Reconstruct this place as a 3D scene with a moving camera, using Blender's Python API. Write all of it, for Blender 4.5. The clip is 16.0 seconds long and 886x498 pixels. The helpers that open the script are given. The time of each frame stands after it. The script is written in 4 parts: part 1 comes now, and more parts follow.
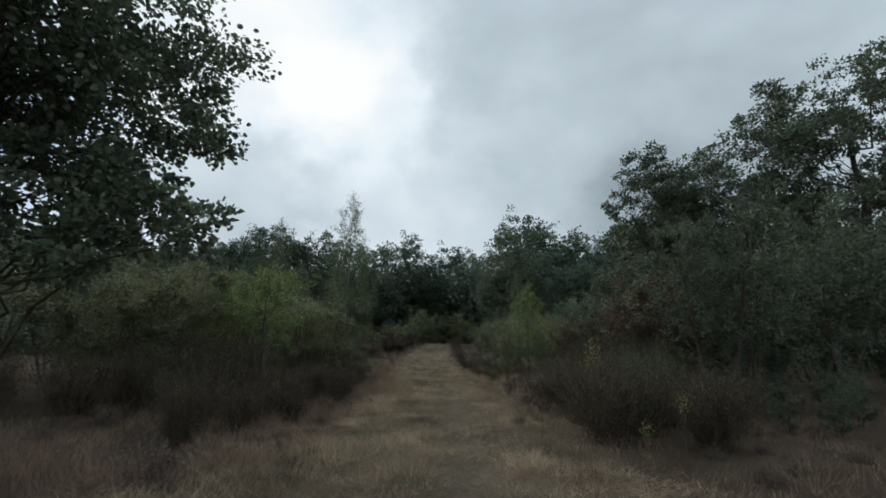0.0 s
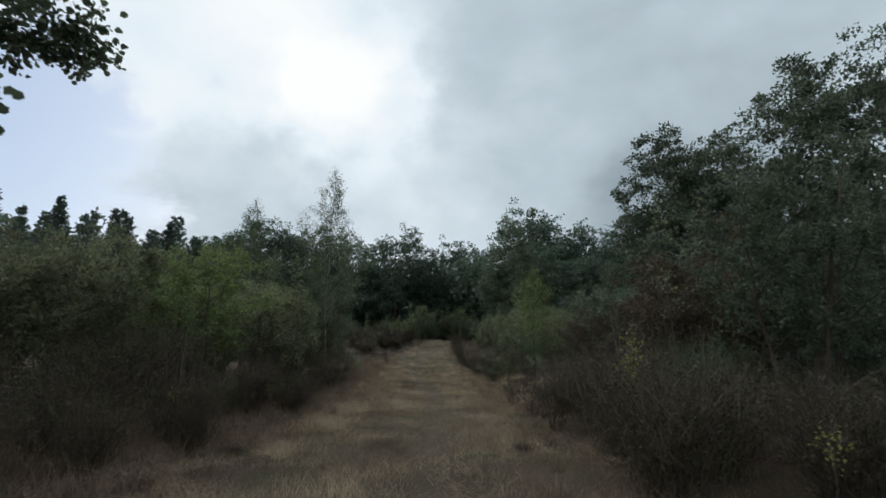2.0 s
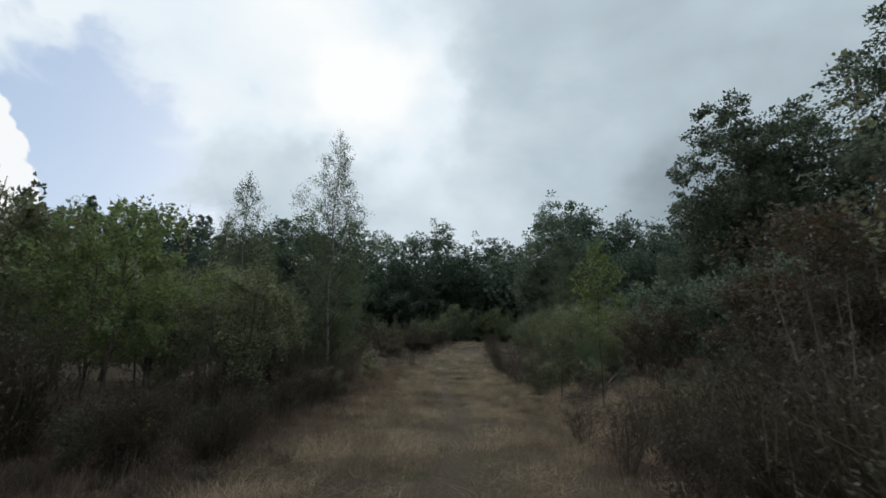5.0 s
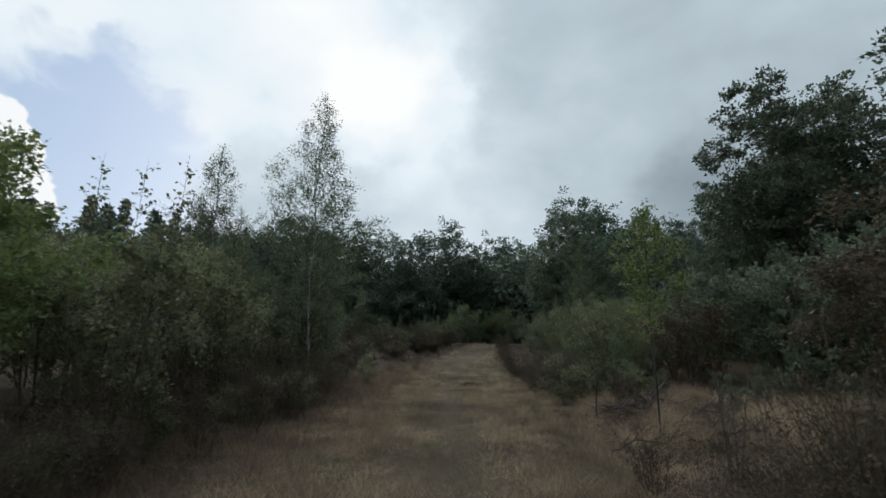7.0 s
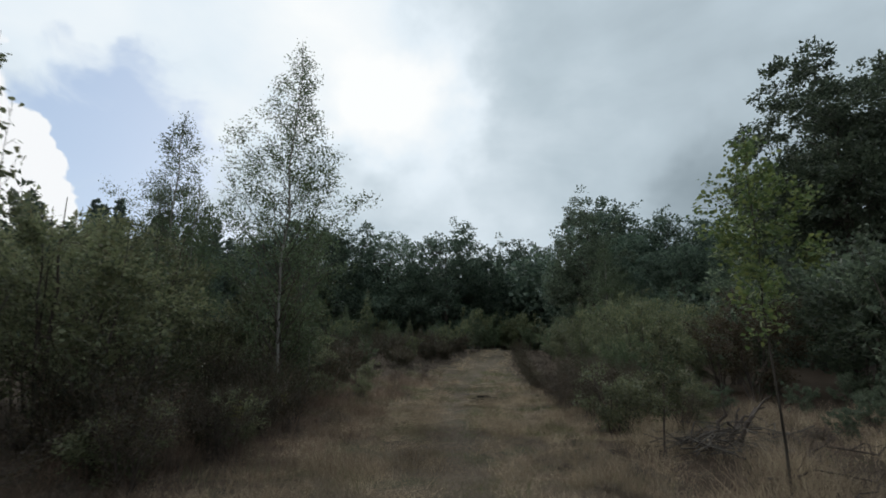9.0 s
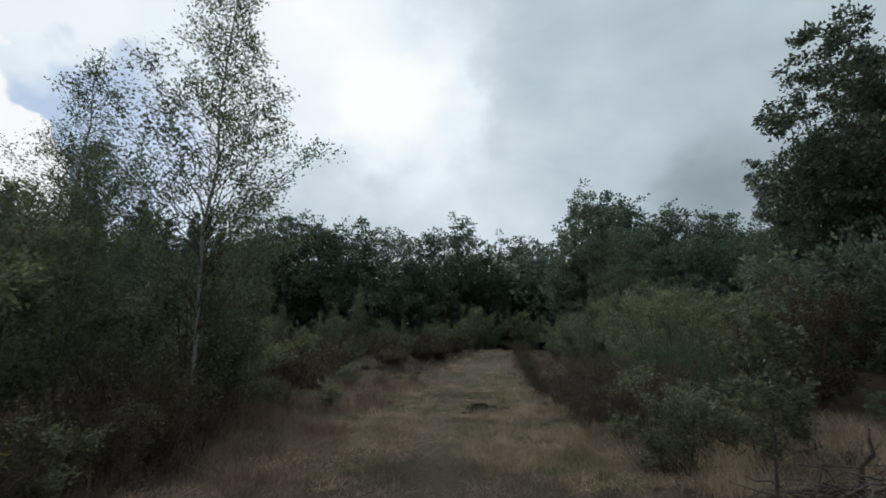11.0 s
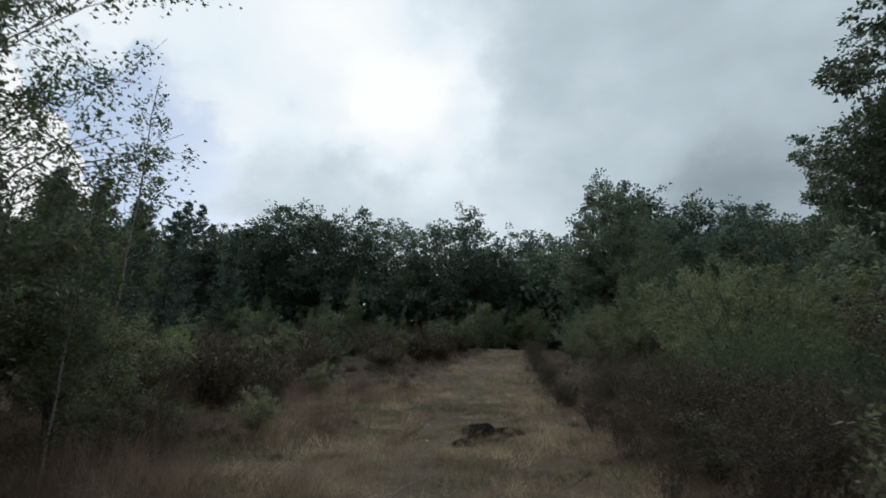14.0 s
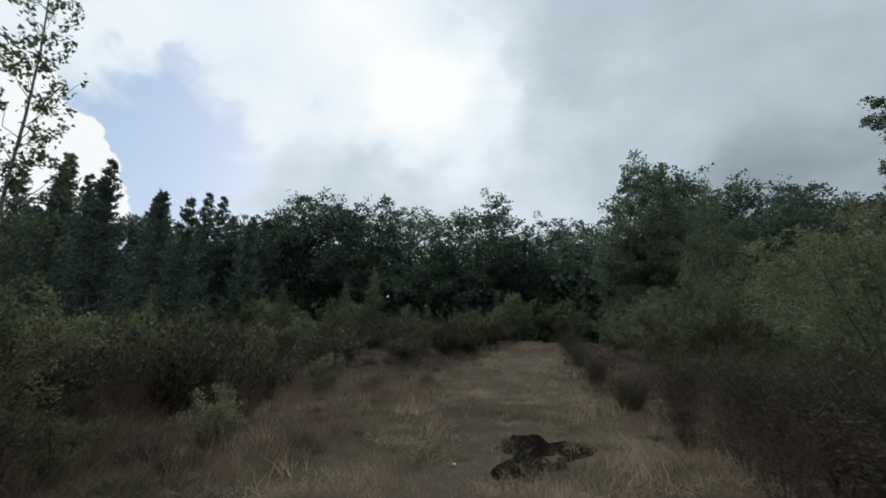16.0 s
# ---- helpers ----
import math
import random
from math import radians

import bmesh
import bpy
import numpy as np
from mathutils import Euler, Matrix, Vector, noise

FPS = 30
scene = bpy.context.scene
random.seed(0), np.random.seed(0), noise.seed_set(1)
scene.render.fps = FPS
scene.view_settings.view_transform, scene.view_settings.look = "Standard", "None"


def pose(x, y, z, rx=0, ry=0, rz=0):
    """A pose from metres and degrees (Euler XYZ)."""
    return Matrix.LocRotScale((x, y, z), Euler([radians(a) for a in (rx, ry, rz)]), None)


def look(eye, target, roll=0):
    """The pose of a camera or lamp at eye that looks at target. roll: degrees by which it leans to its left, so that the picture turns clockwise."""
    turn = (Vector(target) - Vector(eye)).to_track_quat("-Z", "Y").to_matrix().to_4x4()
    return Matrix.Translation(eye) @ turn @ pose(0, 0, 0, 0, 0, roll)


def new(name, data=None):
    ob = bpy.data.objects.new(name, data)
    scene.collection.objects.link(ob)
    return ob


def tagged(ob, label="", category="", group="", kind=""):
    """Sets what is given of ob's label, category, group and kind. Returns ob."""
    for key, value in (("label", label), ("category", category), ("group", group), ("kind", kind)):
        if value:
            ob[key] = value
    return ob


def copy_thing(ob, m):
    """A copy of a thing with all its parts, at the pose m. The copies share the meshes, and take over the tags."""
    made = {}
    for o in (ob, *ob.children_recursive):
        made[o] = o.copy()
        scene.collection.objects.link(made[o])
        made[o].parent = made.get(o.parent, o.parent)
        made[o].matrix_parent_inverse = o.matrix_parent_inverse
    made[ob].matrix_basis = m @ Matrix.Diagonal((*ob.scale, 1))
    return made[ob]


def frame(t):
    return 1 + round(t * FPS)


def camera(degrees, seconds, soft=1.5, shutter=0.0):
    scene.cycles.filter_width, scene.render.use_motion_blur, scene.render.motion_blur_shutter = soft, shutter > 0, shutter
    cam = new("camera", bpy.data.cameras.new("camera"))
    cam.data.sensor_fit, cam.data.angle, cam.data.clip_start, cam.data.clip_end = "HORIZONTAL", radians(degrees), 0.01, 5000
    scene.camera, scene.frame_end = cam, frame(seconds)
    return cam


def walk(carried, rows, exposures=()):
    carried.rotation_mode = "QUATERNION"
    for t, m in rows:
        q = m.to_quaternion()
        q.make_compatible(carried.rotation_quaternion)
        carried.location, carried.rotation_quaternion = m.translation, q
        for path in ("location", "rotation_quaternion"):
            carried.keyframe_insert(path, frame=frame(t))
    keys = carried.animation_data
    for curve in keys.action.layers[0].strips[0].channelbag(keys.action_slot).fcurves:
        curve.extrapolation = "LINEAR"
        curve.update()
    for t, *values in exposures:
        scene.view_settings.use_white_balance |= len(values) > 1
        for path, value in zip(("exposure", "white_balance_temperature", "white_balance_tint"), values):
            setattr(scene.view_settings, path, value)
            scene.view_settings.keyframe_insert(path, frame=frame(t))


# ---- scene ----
cam = camera(85.0, 16.0, 1.7, 0.38)
METRES, EYE, TILT, LEAN, TURN = 25.4, 1.5, 0.0, 0.0, 0.0
ROWS = [
    (0.0, 0.0, 0.0, 0.0, -0.24, 11.89, -1.15),
    (0.5, 0.0031, 0.0309, 0.001, -0.1, 11.63, -1.21),
    (1.0, 0.0098, 0.0623, 0.001, -0.04, 11.6, -1.09),
    (1.5, 0.0133, 0.0935, 0.0011, 0.13, 11.53, -1.2),
    (2.0, 0.0197, 0.124, -0.0001, 0.22, 11.55, -1.09),
    (2.5, 0.0203, 0.1553, 0.0003, 0.74, 11.53, -1.14),
    (3.0, 0.0244, 0.1853, -0.0005, 0.96, 11.58, -1.09),
    (3.5, 0.0247, 0.2164, 0.0006, 1.4, 11.64, -1.07),
    (4.0, 0.026, 0.2465, -0.0001, 1.99, 11.63, -1.13),
    (4.5, 0.0263, 0.2776, 0.002, 2.76, 11.62, -1.04),
    (5.0, 0.0243, 0.3076, 0.0014, 4.28, 11.64, -1.22),
    (7.5, 0.0242, 0.4616, -0.0017, 5.83, 12.19, -1.1),
    (8.0, 0.0227, 0.4939, -0.001, 6.41, 12.47, -1.05),
    (8.5, 0.0209, 0.525, -0.0016, 6.81, 12.55, -1.17),
    (9.0, 0.0207, 0.5578, -0.0, 7.14, 12.65, -1.04),
    (11.5, 0.0223, 0.7165, 0.0008, 7.3, 12.71, -0.97),
    (12.0, 0.0248, 0.7466, 0.0026, 7.27, 12.72, -1.05),
    (12.5, 0.0252, 0.7802, 0.0026, 7.15, 12.74, -1.0),
    (13.0, 0.0238, 0.8128, 0.0024, 7.29, 12.67, -1.31),
    (13.5, 0.0226, 0.8451, 0.0037, 7.51, 12.65, -1.19),
    (14.0, 0.0172, 0.8743, 0.0028, 8.3, 12.6, -1.48),
    (14.5, 0.0127, 0.9042, 0.0008, 8.74, 12.32, -1.43),
    (15.0, 0.0057, 0.9334, 0.0003, 10.06, 12.1, -1.48),
    (15.5, 0.0026, 0.9638, -0.0025, 10.37, 11.96, -1.43),
    (16.0, -0.0035, 0.994, -0.0013, 11.39, 11.86, -1.41),
]
walk(cam, [(t, pose(0, 0, EYE, TILT, LEAN, TURN) @ pose(METRES * x, METRES * y, METRES * z, 90 + pitch, roll, yaw)) for t, x, y, z, yaw, pitch, roll in ROWS])


# ---- node helper ----
def nodes_of(tree):
    tree.nodes.clear()

    def add(kind, values=None, operation="", interpolation="", blend="", attribute=""):
        n = tree.nodes.new(kind)
        if operation:
            n.operation = operation
        if interpolation:
            n.interpolation_type = interpolation
        if blend:
            n.blend_type = blend
        if attribute:
            n.attribute_name = attribute
        for k, v in (values or {}).items():
            if isinstance(v, bpy.types.NodeSocket):
                tree.links.new(v, n.inputs[k])
            else:
                n.inputs[k].default_value = v
        return n
    return add


def ramp(add, fac, stops, interpolation="LINEAR"):
    n = add("ShaderNodeValToRGB", {0: fac})
    n.color_ramp.interpolation = interpolation
    el = n.color_ramp.elements
    while len(el) < len(stops):
        el.new(0.5)
    for e, (p, c) in zip(el, stops):
        e.position, e.color = p, (*c, 1)
    return n.outputs[0]


# ---- sky and sun: a bright overcast sky, the sun behind thin cloud ahead ----
SUN_AZ, SUN_EL = -11.0, 26.0


def toward(az, el):
    a, e = radians(az), radians(el)
    return (math.sin(a) * math.cos(e), math.cos(a) * math.cos(e), math.sin(e))


world = bpy.data.worlds.new("overcast_sky")
scene.world = world
world.use_nodes = True
w = nodes_of(world.node_tree)
sky = w("ShaderNodeTexSky")
sky.sky_type, sky.sun_disc, sky.air_density, sky.dust_density = "NISHITA", False, 1.0, 1.5
sky.sun_elevation, sky.sun_rotation = radians(SUN_EL), radians(SUN_AZ)
way = w("ShaderNodeTexCoord").outputs["Generated"]
split = w("ShaderNodeSeparateXYZ", {0: way})
lift = w("ShaderNodeMath", {0: split.outputs[2], 1: 0.0}, operation="MAXIMUM")
lift = w("ShaderNodeMath", {0: lift.outputs[0], 1: 0.16}, operation="ADD")
flat = w("ShaderNodeCombineXYZ", {0: split.outputs[0], 1: split.outputs[1], 2: 0.0})
flat = w("ShaderNodeVectorMath", {0: flat.outputs[0], 3: 1.0}, operation="SCALE")
inverse = w("ShaderNodeMath", {0: 1.0, 1: lift.outputs[0]}, operation="DIVIDE")
world.node_tree.links.new(inverse.outputs[0], flat.inputs[3])
deck = w("ShaderNodeVectorMath", {0: flat.outputs[0], 1: (5.3, 2.7, 1.4)}, operation="ADD").outputs[0]


ragged = w("ShaderNodeTexNoise", {"Vector": way, "Scale": 3.2, "Detail": 5.0, "Roughness": 0.55}).outputs["Color"]
ragged = w("ShaderNodeVectorMath", {0: ragged, 1: (0.5, 0.5, 0.5)}, operation="SUBTRACT").outputs[0]
ragged = w("ShaderNodeVectorMath", {0: ragged, 1: (0.42, 0.42, 0.42), 2: way}, operation="MULTIPLY_ADD").outputs[0]
ragged = w("ShaderNodeVectorMath", {0: ragged}, operation="NORMALIZE").outputs[0]


def near(az, el, width, power=1.0):
    """1 toward a direction of the sky, falling raggedly to 0 at width degrees from it."""
    d = w("ShaderNodeVectorMath", {0: ragged, 1: toward(az, el)}, operation="DOT_PRODUCT").outputs["Value"]
    m = w("ShaderNodeMapRange", {0: d, 1: math.cos(radians(width)), 2: 1.0, 3: 0.0, 4: 1.0}, interpolation="SMOOTHSTEP").outputs[0]
    return w("ShaderNodeMath", {0: m, 1: power}, operation="POWER").outputs[0]


def mul_add(a, b, c):
    return w("ShaderNodeMath", {0: a, 1: b, 2: c}, operation="MULTIPLY_ADD").outputs[0]


def degrees_of(v):
    return w("ShaderNodeMath", {0: v, 1: 180 / math.pi}, operation="MULTIPLY").outputs[0]


def rise_between(v, low, high):
    return w("ShaderNodeMapRange", {0: v, 1: low, 2: high, 3: 0.0, 4: 1.0}, interpolation="SMOOTHSTEP").outputs[0]


drift = w("ShaderNodeVectorMath", {0: ragged, 1: way}, operation="SUBTRACT").outputs[0]
deck = w("ShaderNodeVectorMath", {0: drift, 1: (1.5, 1.5, 1.5), 2: deck}, operation="MULTIPLY_ADD").outputs[0]
streak = w("ShaderNodeTexNoise", {"Vector": deck, "Scale": 2.6, "Detail": 5.0, "Roughness": 0.55, "Distortion": 0.5}).outputs[0]
torn = w("ShaderNodeSeparateXYZ", {0: ragged})
bearing = degrees_of(w("ShaderNodeMath", {0: torn.outputs[0], 1: torn.outputs[1]}, operation="ARCTAN2").outputs[0])
height = degrees_of(w("ShaderNodeMath", {0: torn.outputs[2]}, operation="ARCSINE").outputs[0])
# the bright bank of thin cloud ends along a slanting edge; thicker grey cloud lies beyond it
past = mul_add(height, 0.8, mul_add(bearing, 1.0, -17.5))
bank = rise_between(past, 26.0, -12.0)
crisp = rise_between(past, 6.0, -6.0)
upper = rise_between(height, 17.0, 30.0)
bright = w("ShaderNodeMath", {0: crisp, 1: upper}, operation="MULTIPLY").outputs[0]
band = w("ShaderNodeMapping", {"Vector": way, "Location": (3.7, 1.9, 7.3), "Scale": (1.0, 1.0, 1.9)}).outputs[0]
wisps = w("ShaderNodeTexNoise", {"Vector": band, "Scale": 4.6, "Detail": 5.0, "Roughness": 0.5, "Distortion": 0.25}).outputs[0]
soft = w("ShaderNodeTexNoise", {"Vector": band, "Scale": 1.7, "Detail": 4.0, "Roughness": 0.5, "Distortion": 0.3}).outputs[0]
level = mul_add(wisps, 0.31, 0.32)
level = mul_add(soft, 0.14, level)
level = mul_add(bank, 0.14, level)
level = mul_add(bright, 0.13, level)
level = mul_add(near(SUN_AZ - 1, SUN_EL + 1.5, 12), 0.17, level)
level = mul_add(near(SUN_AZ - 6, SUN_EL + 9, 16), 0.13, level)
level = mul_add(near(24, 14, 13), -0.10, level)
level = mul_add(near(33, 17, 18), -0.10, level)
level = mul_add(near(14, 14, 17), -0.06, level)
level = mul_add(near(-9, 13, 8), 0.08, level)
level = mul_add(near(-22, 17, 15), -0.09, level)
level = mul_add(w("ShaderNodeMapRange", {0: split.outputs[2], 1: 0.6, 2: 1.0, 3: 0.0, 4: 0.15}).outputs[0], 1.0, level)
cloud = ramp(w, level, [(0.0, (0.16, 0.195, 0.23)), (0.30, (0.27, 0.335, 0.38)), (0.55, (0.49, 0.585, 0.65)), (0.78, (0.78, 0.87, 0.94)), (1.0, (0.98, 1.0, 1.0))])
gap = near(-42, 19.5, 16)
gap = mul_add(streak, 1.3, w("ShaderNodeMath", {0: gap, 1: 0.92}, operation="SUBTRACT").outputs[0])
gap = w("ShaderNodeMapRange", {0: gap, 1: 0.05, 2: 0.6, 3: 0.0, 4: 0.95}, interpolation="SMOOTHSTEP").outputs[0]
blue = w("ShaderNodeMixRGB", {0: 1.0, 1: sky.outputs[0], 2: (0.11, 0.11, 0.11, 1)}, blend="MULTIPLY").outputs[0]
blue = w("ShaderNodeMixRGB", {0: 0.6, 1: blue, 2: (0.47, 0.62, 0.85, 1)}).outputs[0]
air = w("ShaderNodeMixRGB", {0: gap, 1: cloud, 2: blue}).outputs[0]
puff = w("ShaderNodeTexNoise", {"Vector": way, "Scale": 9.0, "Detail": 4.0}).outputs[0]
heap = mul_add(puff, 0.5, near(-57.5, 14.5, 13.5))
heap = w("ShaderNodeMapRange", {0: heap, 1: 0.70, 2: 0.76, 3: 0.0, 4: 1.0}).outputs[0]
air = w("ShaderNodeMixRGB", {0: heap, 1: air, 2: (0.93, 0.95, 0.97, 1)}).outputs[0]
zenith = w("ShaderNodeMapRange", {0: split.outputs[2], 1: 0.6, 2: 1.0, 3: 1.0, 4: 1.15}, interpolation="SMOOTHSTEP").outputs[0]
w("ShaderNodeOutputWorld", {0: w("ShaderNodeBackground", {0: air, 1: zenith}).outputs[0]})

sun = new("sun", bpy.data.lights.new("sun", "SUN"))
sun.data.energy, sun.data.angle, sun.data.color = 0.6, radians(14), (1.0, 0.97, 0.92)
sun.matrix_world = look(Vector(toward(SUN_AZ, SUN_EL)) * 100, (0, 0, 0))


# ---- materials ----
def material(name):
    m = bpy.data.materials.new(name)
    m.use_nodes = True
    return m, nodes_of(m.node_tree)


def leaf_material(name, colours, shine=0.6, glow=0.4, hue=0.3, mottle=(1.6, 0.75, 1.25)):
    """Leaves: each its own tone, each plant a slightly different cast, light passing through."""
    m, a = material(name)
    rnd = a("ShaderNodeNewGeometry").outputs["Random Per Island"]
    n = len(colours)
    tone = ramp(a, rnd, [(i / max(1, n - 1), c) for i, c in enumerate(colours)])
    per = a("ShaderNodeObjectInfo").outputs["Random"]
    value = a("ShaderNodeMapRange", {0: per, 1: 0.0, 2: 1.0, 3: 1 - hue, 4: 1 + hue}).outputs[0]
    place = a("ShaderNodeTexCoord").outputs["Object"]
    patchy = a("ShaderNodeTexNoise", {"Vector": place, "Scale": mottle[0], "Detail": 3.0}).outputs[0]
    patchy = a("ShaderNodeMapRange", {0: patchy, 1: 0.3, 2: 0.7, 3: mottle[1], 4: mottle[2]}).outputs[0]
    value = a("ShaderNodeMath", {0: value, 1: patchy}, operation="MULTIPLY").outputs[0]
    tone = a("ShaderNodeHueSaturation", {"Color": tone, "Value": value, "Saturation": 0.95}).outputs[0]
    p = a("ShaderNodeBsdfPrincipled", {"Base Color": tone, "Roughness": shine, "Specular IOR Level": 0.2})
    thin = a("ShaderNodeHueSaturation", {"Color": tone, "Value": glow * 2, "Saturation": 1.1}).outputs[0]
    t = a("ShaderNodeBsdfTranslucent", {0: thin})
    a("ShaderNodeOutputMaterial", {0: a("ShaderNodeAddShader", {0: p.outputs[0], 1: t.outputs[0]}).outputs[0]})
    return m


def bark_material(name, dark, light, scale=9.0, bands=False):
    m, a = material(name)
    place = a("ShaderNodeTexCoord").outputs["Object"]
    stretch = a("ShaderNodeMapping", {"Vector": place, "Scale": (1, 1, 3.0) if bands else (1, 1, 0.25)}).outputs[0]
    grain = a("ShaderNodeTexNoise", {"Vector": stretch, "Scale": scale, "Detail": 6.0, "Roughness": 0.65}).outputs[0]
    stain = a("ShaderNodeTexNoise", {"Vector": place, "Scale": 1.7, "Detail": 3.0}).outputs[0]
    mixed = a("ShaderNodeMath", {0: grain, 1: stain}, operation="ADD").outputs[0]
    mixed = a("ShaderNodeMath", {0: mixed, 1: 0.5}, operation="MULTIPLY").outputs[0]
    tone = ramp(a, mixed, [(0.38, dark), (0.48 if bands else 0.62, light)])
    bump = a("ShaderNodeBump", {"Strength": 0.6, "Distance": 0.02, "Height": grain}).outputs[0]
    p = a("ShaderNodeBsdfPrincipled", {"Base Color": tone, "Roughness": 0.85, "Normal": bump, "Specular IOR Level": 0.2})
    a("ShaderNodeOutputMaterial", {0: p.outputs[0]})
    return m


def ground_material():
    """Sandy heath soil under dry straw litter, moss in places, worn bare along the trail."""
    m, a = material("heath_ground")
    place = a("ShaderNodeTexCoord").outputs["Object"]
    fine = a("ShaderNodeTexNoise", {"Vector": place, "Scale": 28.0, "Detail": 8.0, "Roughness": 0.7}).outputs[0]
    blot = a("ShaderNodeTexNoise", {"Vector": place, "Scale": 1.1, "Detail": 5.0, "Roughness": 0.6}).outputs[0]
    broad = a("ShaderNodeTexNoise", {"Vector": place, "Scale": 0.23, "Detail": 4.0}).outputs[0]
    wide = a("ShaderNodeMath", {0: fine, 1: broad}, operation="ADD").outputs[0]
    wide = a("ShaderNodeMath", {0: wide, 1: 0.5}, operation="MULTIPLY").outputs[0]
    straw = ramp(a, wide, [(0.38, (0.055, 0.041, 0.031)), (0.5, (0.12, 0.092, 0.066)), (0.62, (0.24, 0.19, 0.137))])
    moss = ramp(a, fine, [(0.3, (0.04, 0.043, 0.024)), (0.7, (0.12, 0.118, 0.065))])
    litter = ramp(a, fine, [(0.3, (0.035, 0.026, 0.02)), (0.7, (0.12, 0.09, 0.065))])
    mossy = a("ShaderNodeMapRange", {0: blot, 1: 0.5, 2: 0.62, 3: 0.0, 4: 0.7}).outputs[0]
    tone = a("ShaderNodeMixRGB", {0: mossy, 1: straw, 2: moss}).outputs[0]
    verge = a("ShaderNodeAttribute", attribute="verge").outputs["Fac"]
    verge = a("ShaderNodeMath", {0: verge, 1: broad}, operation="ADD").outputs[0]
    verge = a("ShaderNodeMapRange", {0: verge, 1: 0.6, 2: 1.1, 3: 0.0, 4: 1.0}).outputs[0]
    tone = a("ShaderNodeMixRGB", {0: verge, 1: tone, 2: litter}).outputs[0]
    trail = a("ShaderNodeAttribute", attribute="trail").outputs["Fac"]
    trail = a("ShaderNodeMath", {0: trail, 1: blot}, operation="MULTIPLY").outputs[0]
    trail = a("ShaderNodeMapRange", {0: trail, 1: 0.28, 2: 0.6, 3: 0.0, 4: 0.5}).outputs[0]
    grit = a("ShaderNodeTexNoise", {"Vector": place, "Scale": 70.0, "Detail": 6.0, "Roughness": 0.75}).outputs[0]
    soil = ramp(a, grit, [(0.36, (0.045, 0.036, 0.028)), (0.5, (0.13, 0.105, 0.08)), (0.64, (0.27, 0.225, 0.17))])
    tone = a("ShaderNodeMixRGB", {0: trail, 1: tone, 2: soil}).outputs[0]
    high = a("ShaderNodeMath", {0: grit, 1: blot}, operation="ADD").outputs[0]
    bump = a("ShaderNodeBump", {"Strength": 0.9, "Distance": 0.05, "Height": high}).outputs[0]
    p = a("ShaderNodeBsdfPrincipled", {"Base Color": tone, "Roughness": 0.95, "Normal": bump, "Specular IOR Level": 0.1})
    a("ShaderNodeOutputMaterial", {0: p.outputs[0]})
    return m


def peat_material():
    m, a = material("wet_black_peat")
    place = a("ShaderNodeTexCoord").outputs["Object"]
    fine = a("ShaderNodeTexNoise", {"Vector": place, "Scale": 14.0, "Detail": 7.0, "Roughness": 0.7}).outputs[0]
    tone = ramp(a, fine, [(0.35, (0.006, 0.005, 0.004)), (0.58, (0.017, 0.014, 0.012)), (0.7, (0.05, 0.04, 0.03))])
    bump = a("ShaderNodeBump", {"Strength": 1.0, "Distance": 0.03, "Height": fine}).outputs[0]
    p = a("ShaderNodeBsdfPrincipled", {"Base Color": tone, "Roughness": 1.0, "Normal": bump, "Specular IOR Level": 0.0})
    a("ShaderNodeOutputMaterial", {0: p.outputs[0]})
    return m


M_GROUND, M_PEAT = ground_material(), peat_material()
M_OAK = leaf_material("oak_leaves", [(0.033, 0.043, 0.030), (0.058, 0.077, 0.050), (0.091, 0.110, 0.069)])
# far woods: the bluish haze of distance is mixed into these leaf tones
M_FAR = leaf_material("hazed_oak_leaves", [(0.028, 0.043, 0.033), (0.052, 0.075, 0.053), (0.076, 0.102, 0.069)], hue=0.28)
M_BIRCH = leaf_material("birch_leaves", [(0.045, 0.062, 0.034), (0.073, 0.097, 0.052), (0.097, 0.125, 0.064)], glow=0.28)
M_SHRUB = leaf_material("shrub_leaves", [(0.038, 0.044, 0.026), (0.072, 0.081, 0.045), (0.109, 0.118, 0.064), (0.084, 0.080, 0.048)], glow=0.5, hue=0.32)
M_YELLOW = leaf_material("yellowing_leaves", [(0.060, 0.088, 0.035), (0.095, 0.128, 0.048), (0.141, 0.160, 0.058)], hue=0.15)
M_SPRIG = leaf_material("yellow_sprig_leaves", [(0.07, 0.075, 0.024), (0.105, 0.105, 0.03), (0.15, 0.135, 0.036)], hue=0.15)
M_OLIVE = leaf_material("olive_willow_leaves", [(0.053, 0.066, 0.037), (0.089, 0.105, 0.054), (0.126, 0.126, 0.065)], hue=0.2)
M_BROOM = leaf_material("broom_stems", [(0.024, 0.024, 0.014), (0.041, 0.041, 0.024), (0.062, 0.042, 0.031), (0.071, 0.061, 0.039)], glow=0.2, hue=0.4)
M_FRESH = leaf_material("green_broom_stems", [(0.026, 0.042, 0.02), (0.045, 0.068, 0.032), (0.06, 0.082, 0.04)], glow=0.3, hue=0.2)
M_BROWN = leaf_material("browning_leaves", [(0.022, 0.017, 0.011), (0.036, 0.028, 0.017), (0.037, 0.032, 0.018), (0.053, 0.033, 0.023)], hue=0.25)
M_HEATH = leaf_material("heather_sprigs", [(0.055, 0.046, 0.038), (0.095, 0.075, 0.06), (0.14, 0.11, 0.09), (0.075, 0.08, 0.045)], glow=0.1)
M_NEEDLE = leaf_material("pine_needles", [(0.041, 0.067, 0.056), (0.069, 0.101, 0.078), (0.091, 0.123, 0.088)], glow=0.1, hue=0.2)
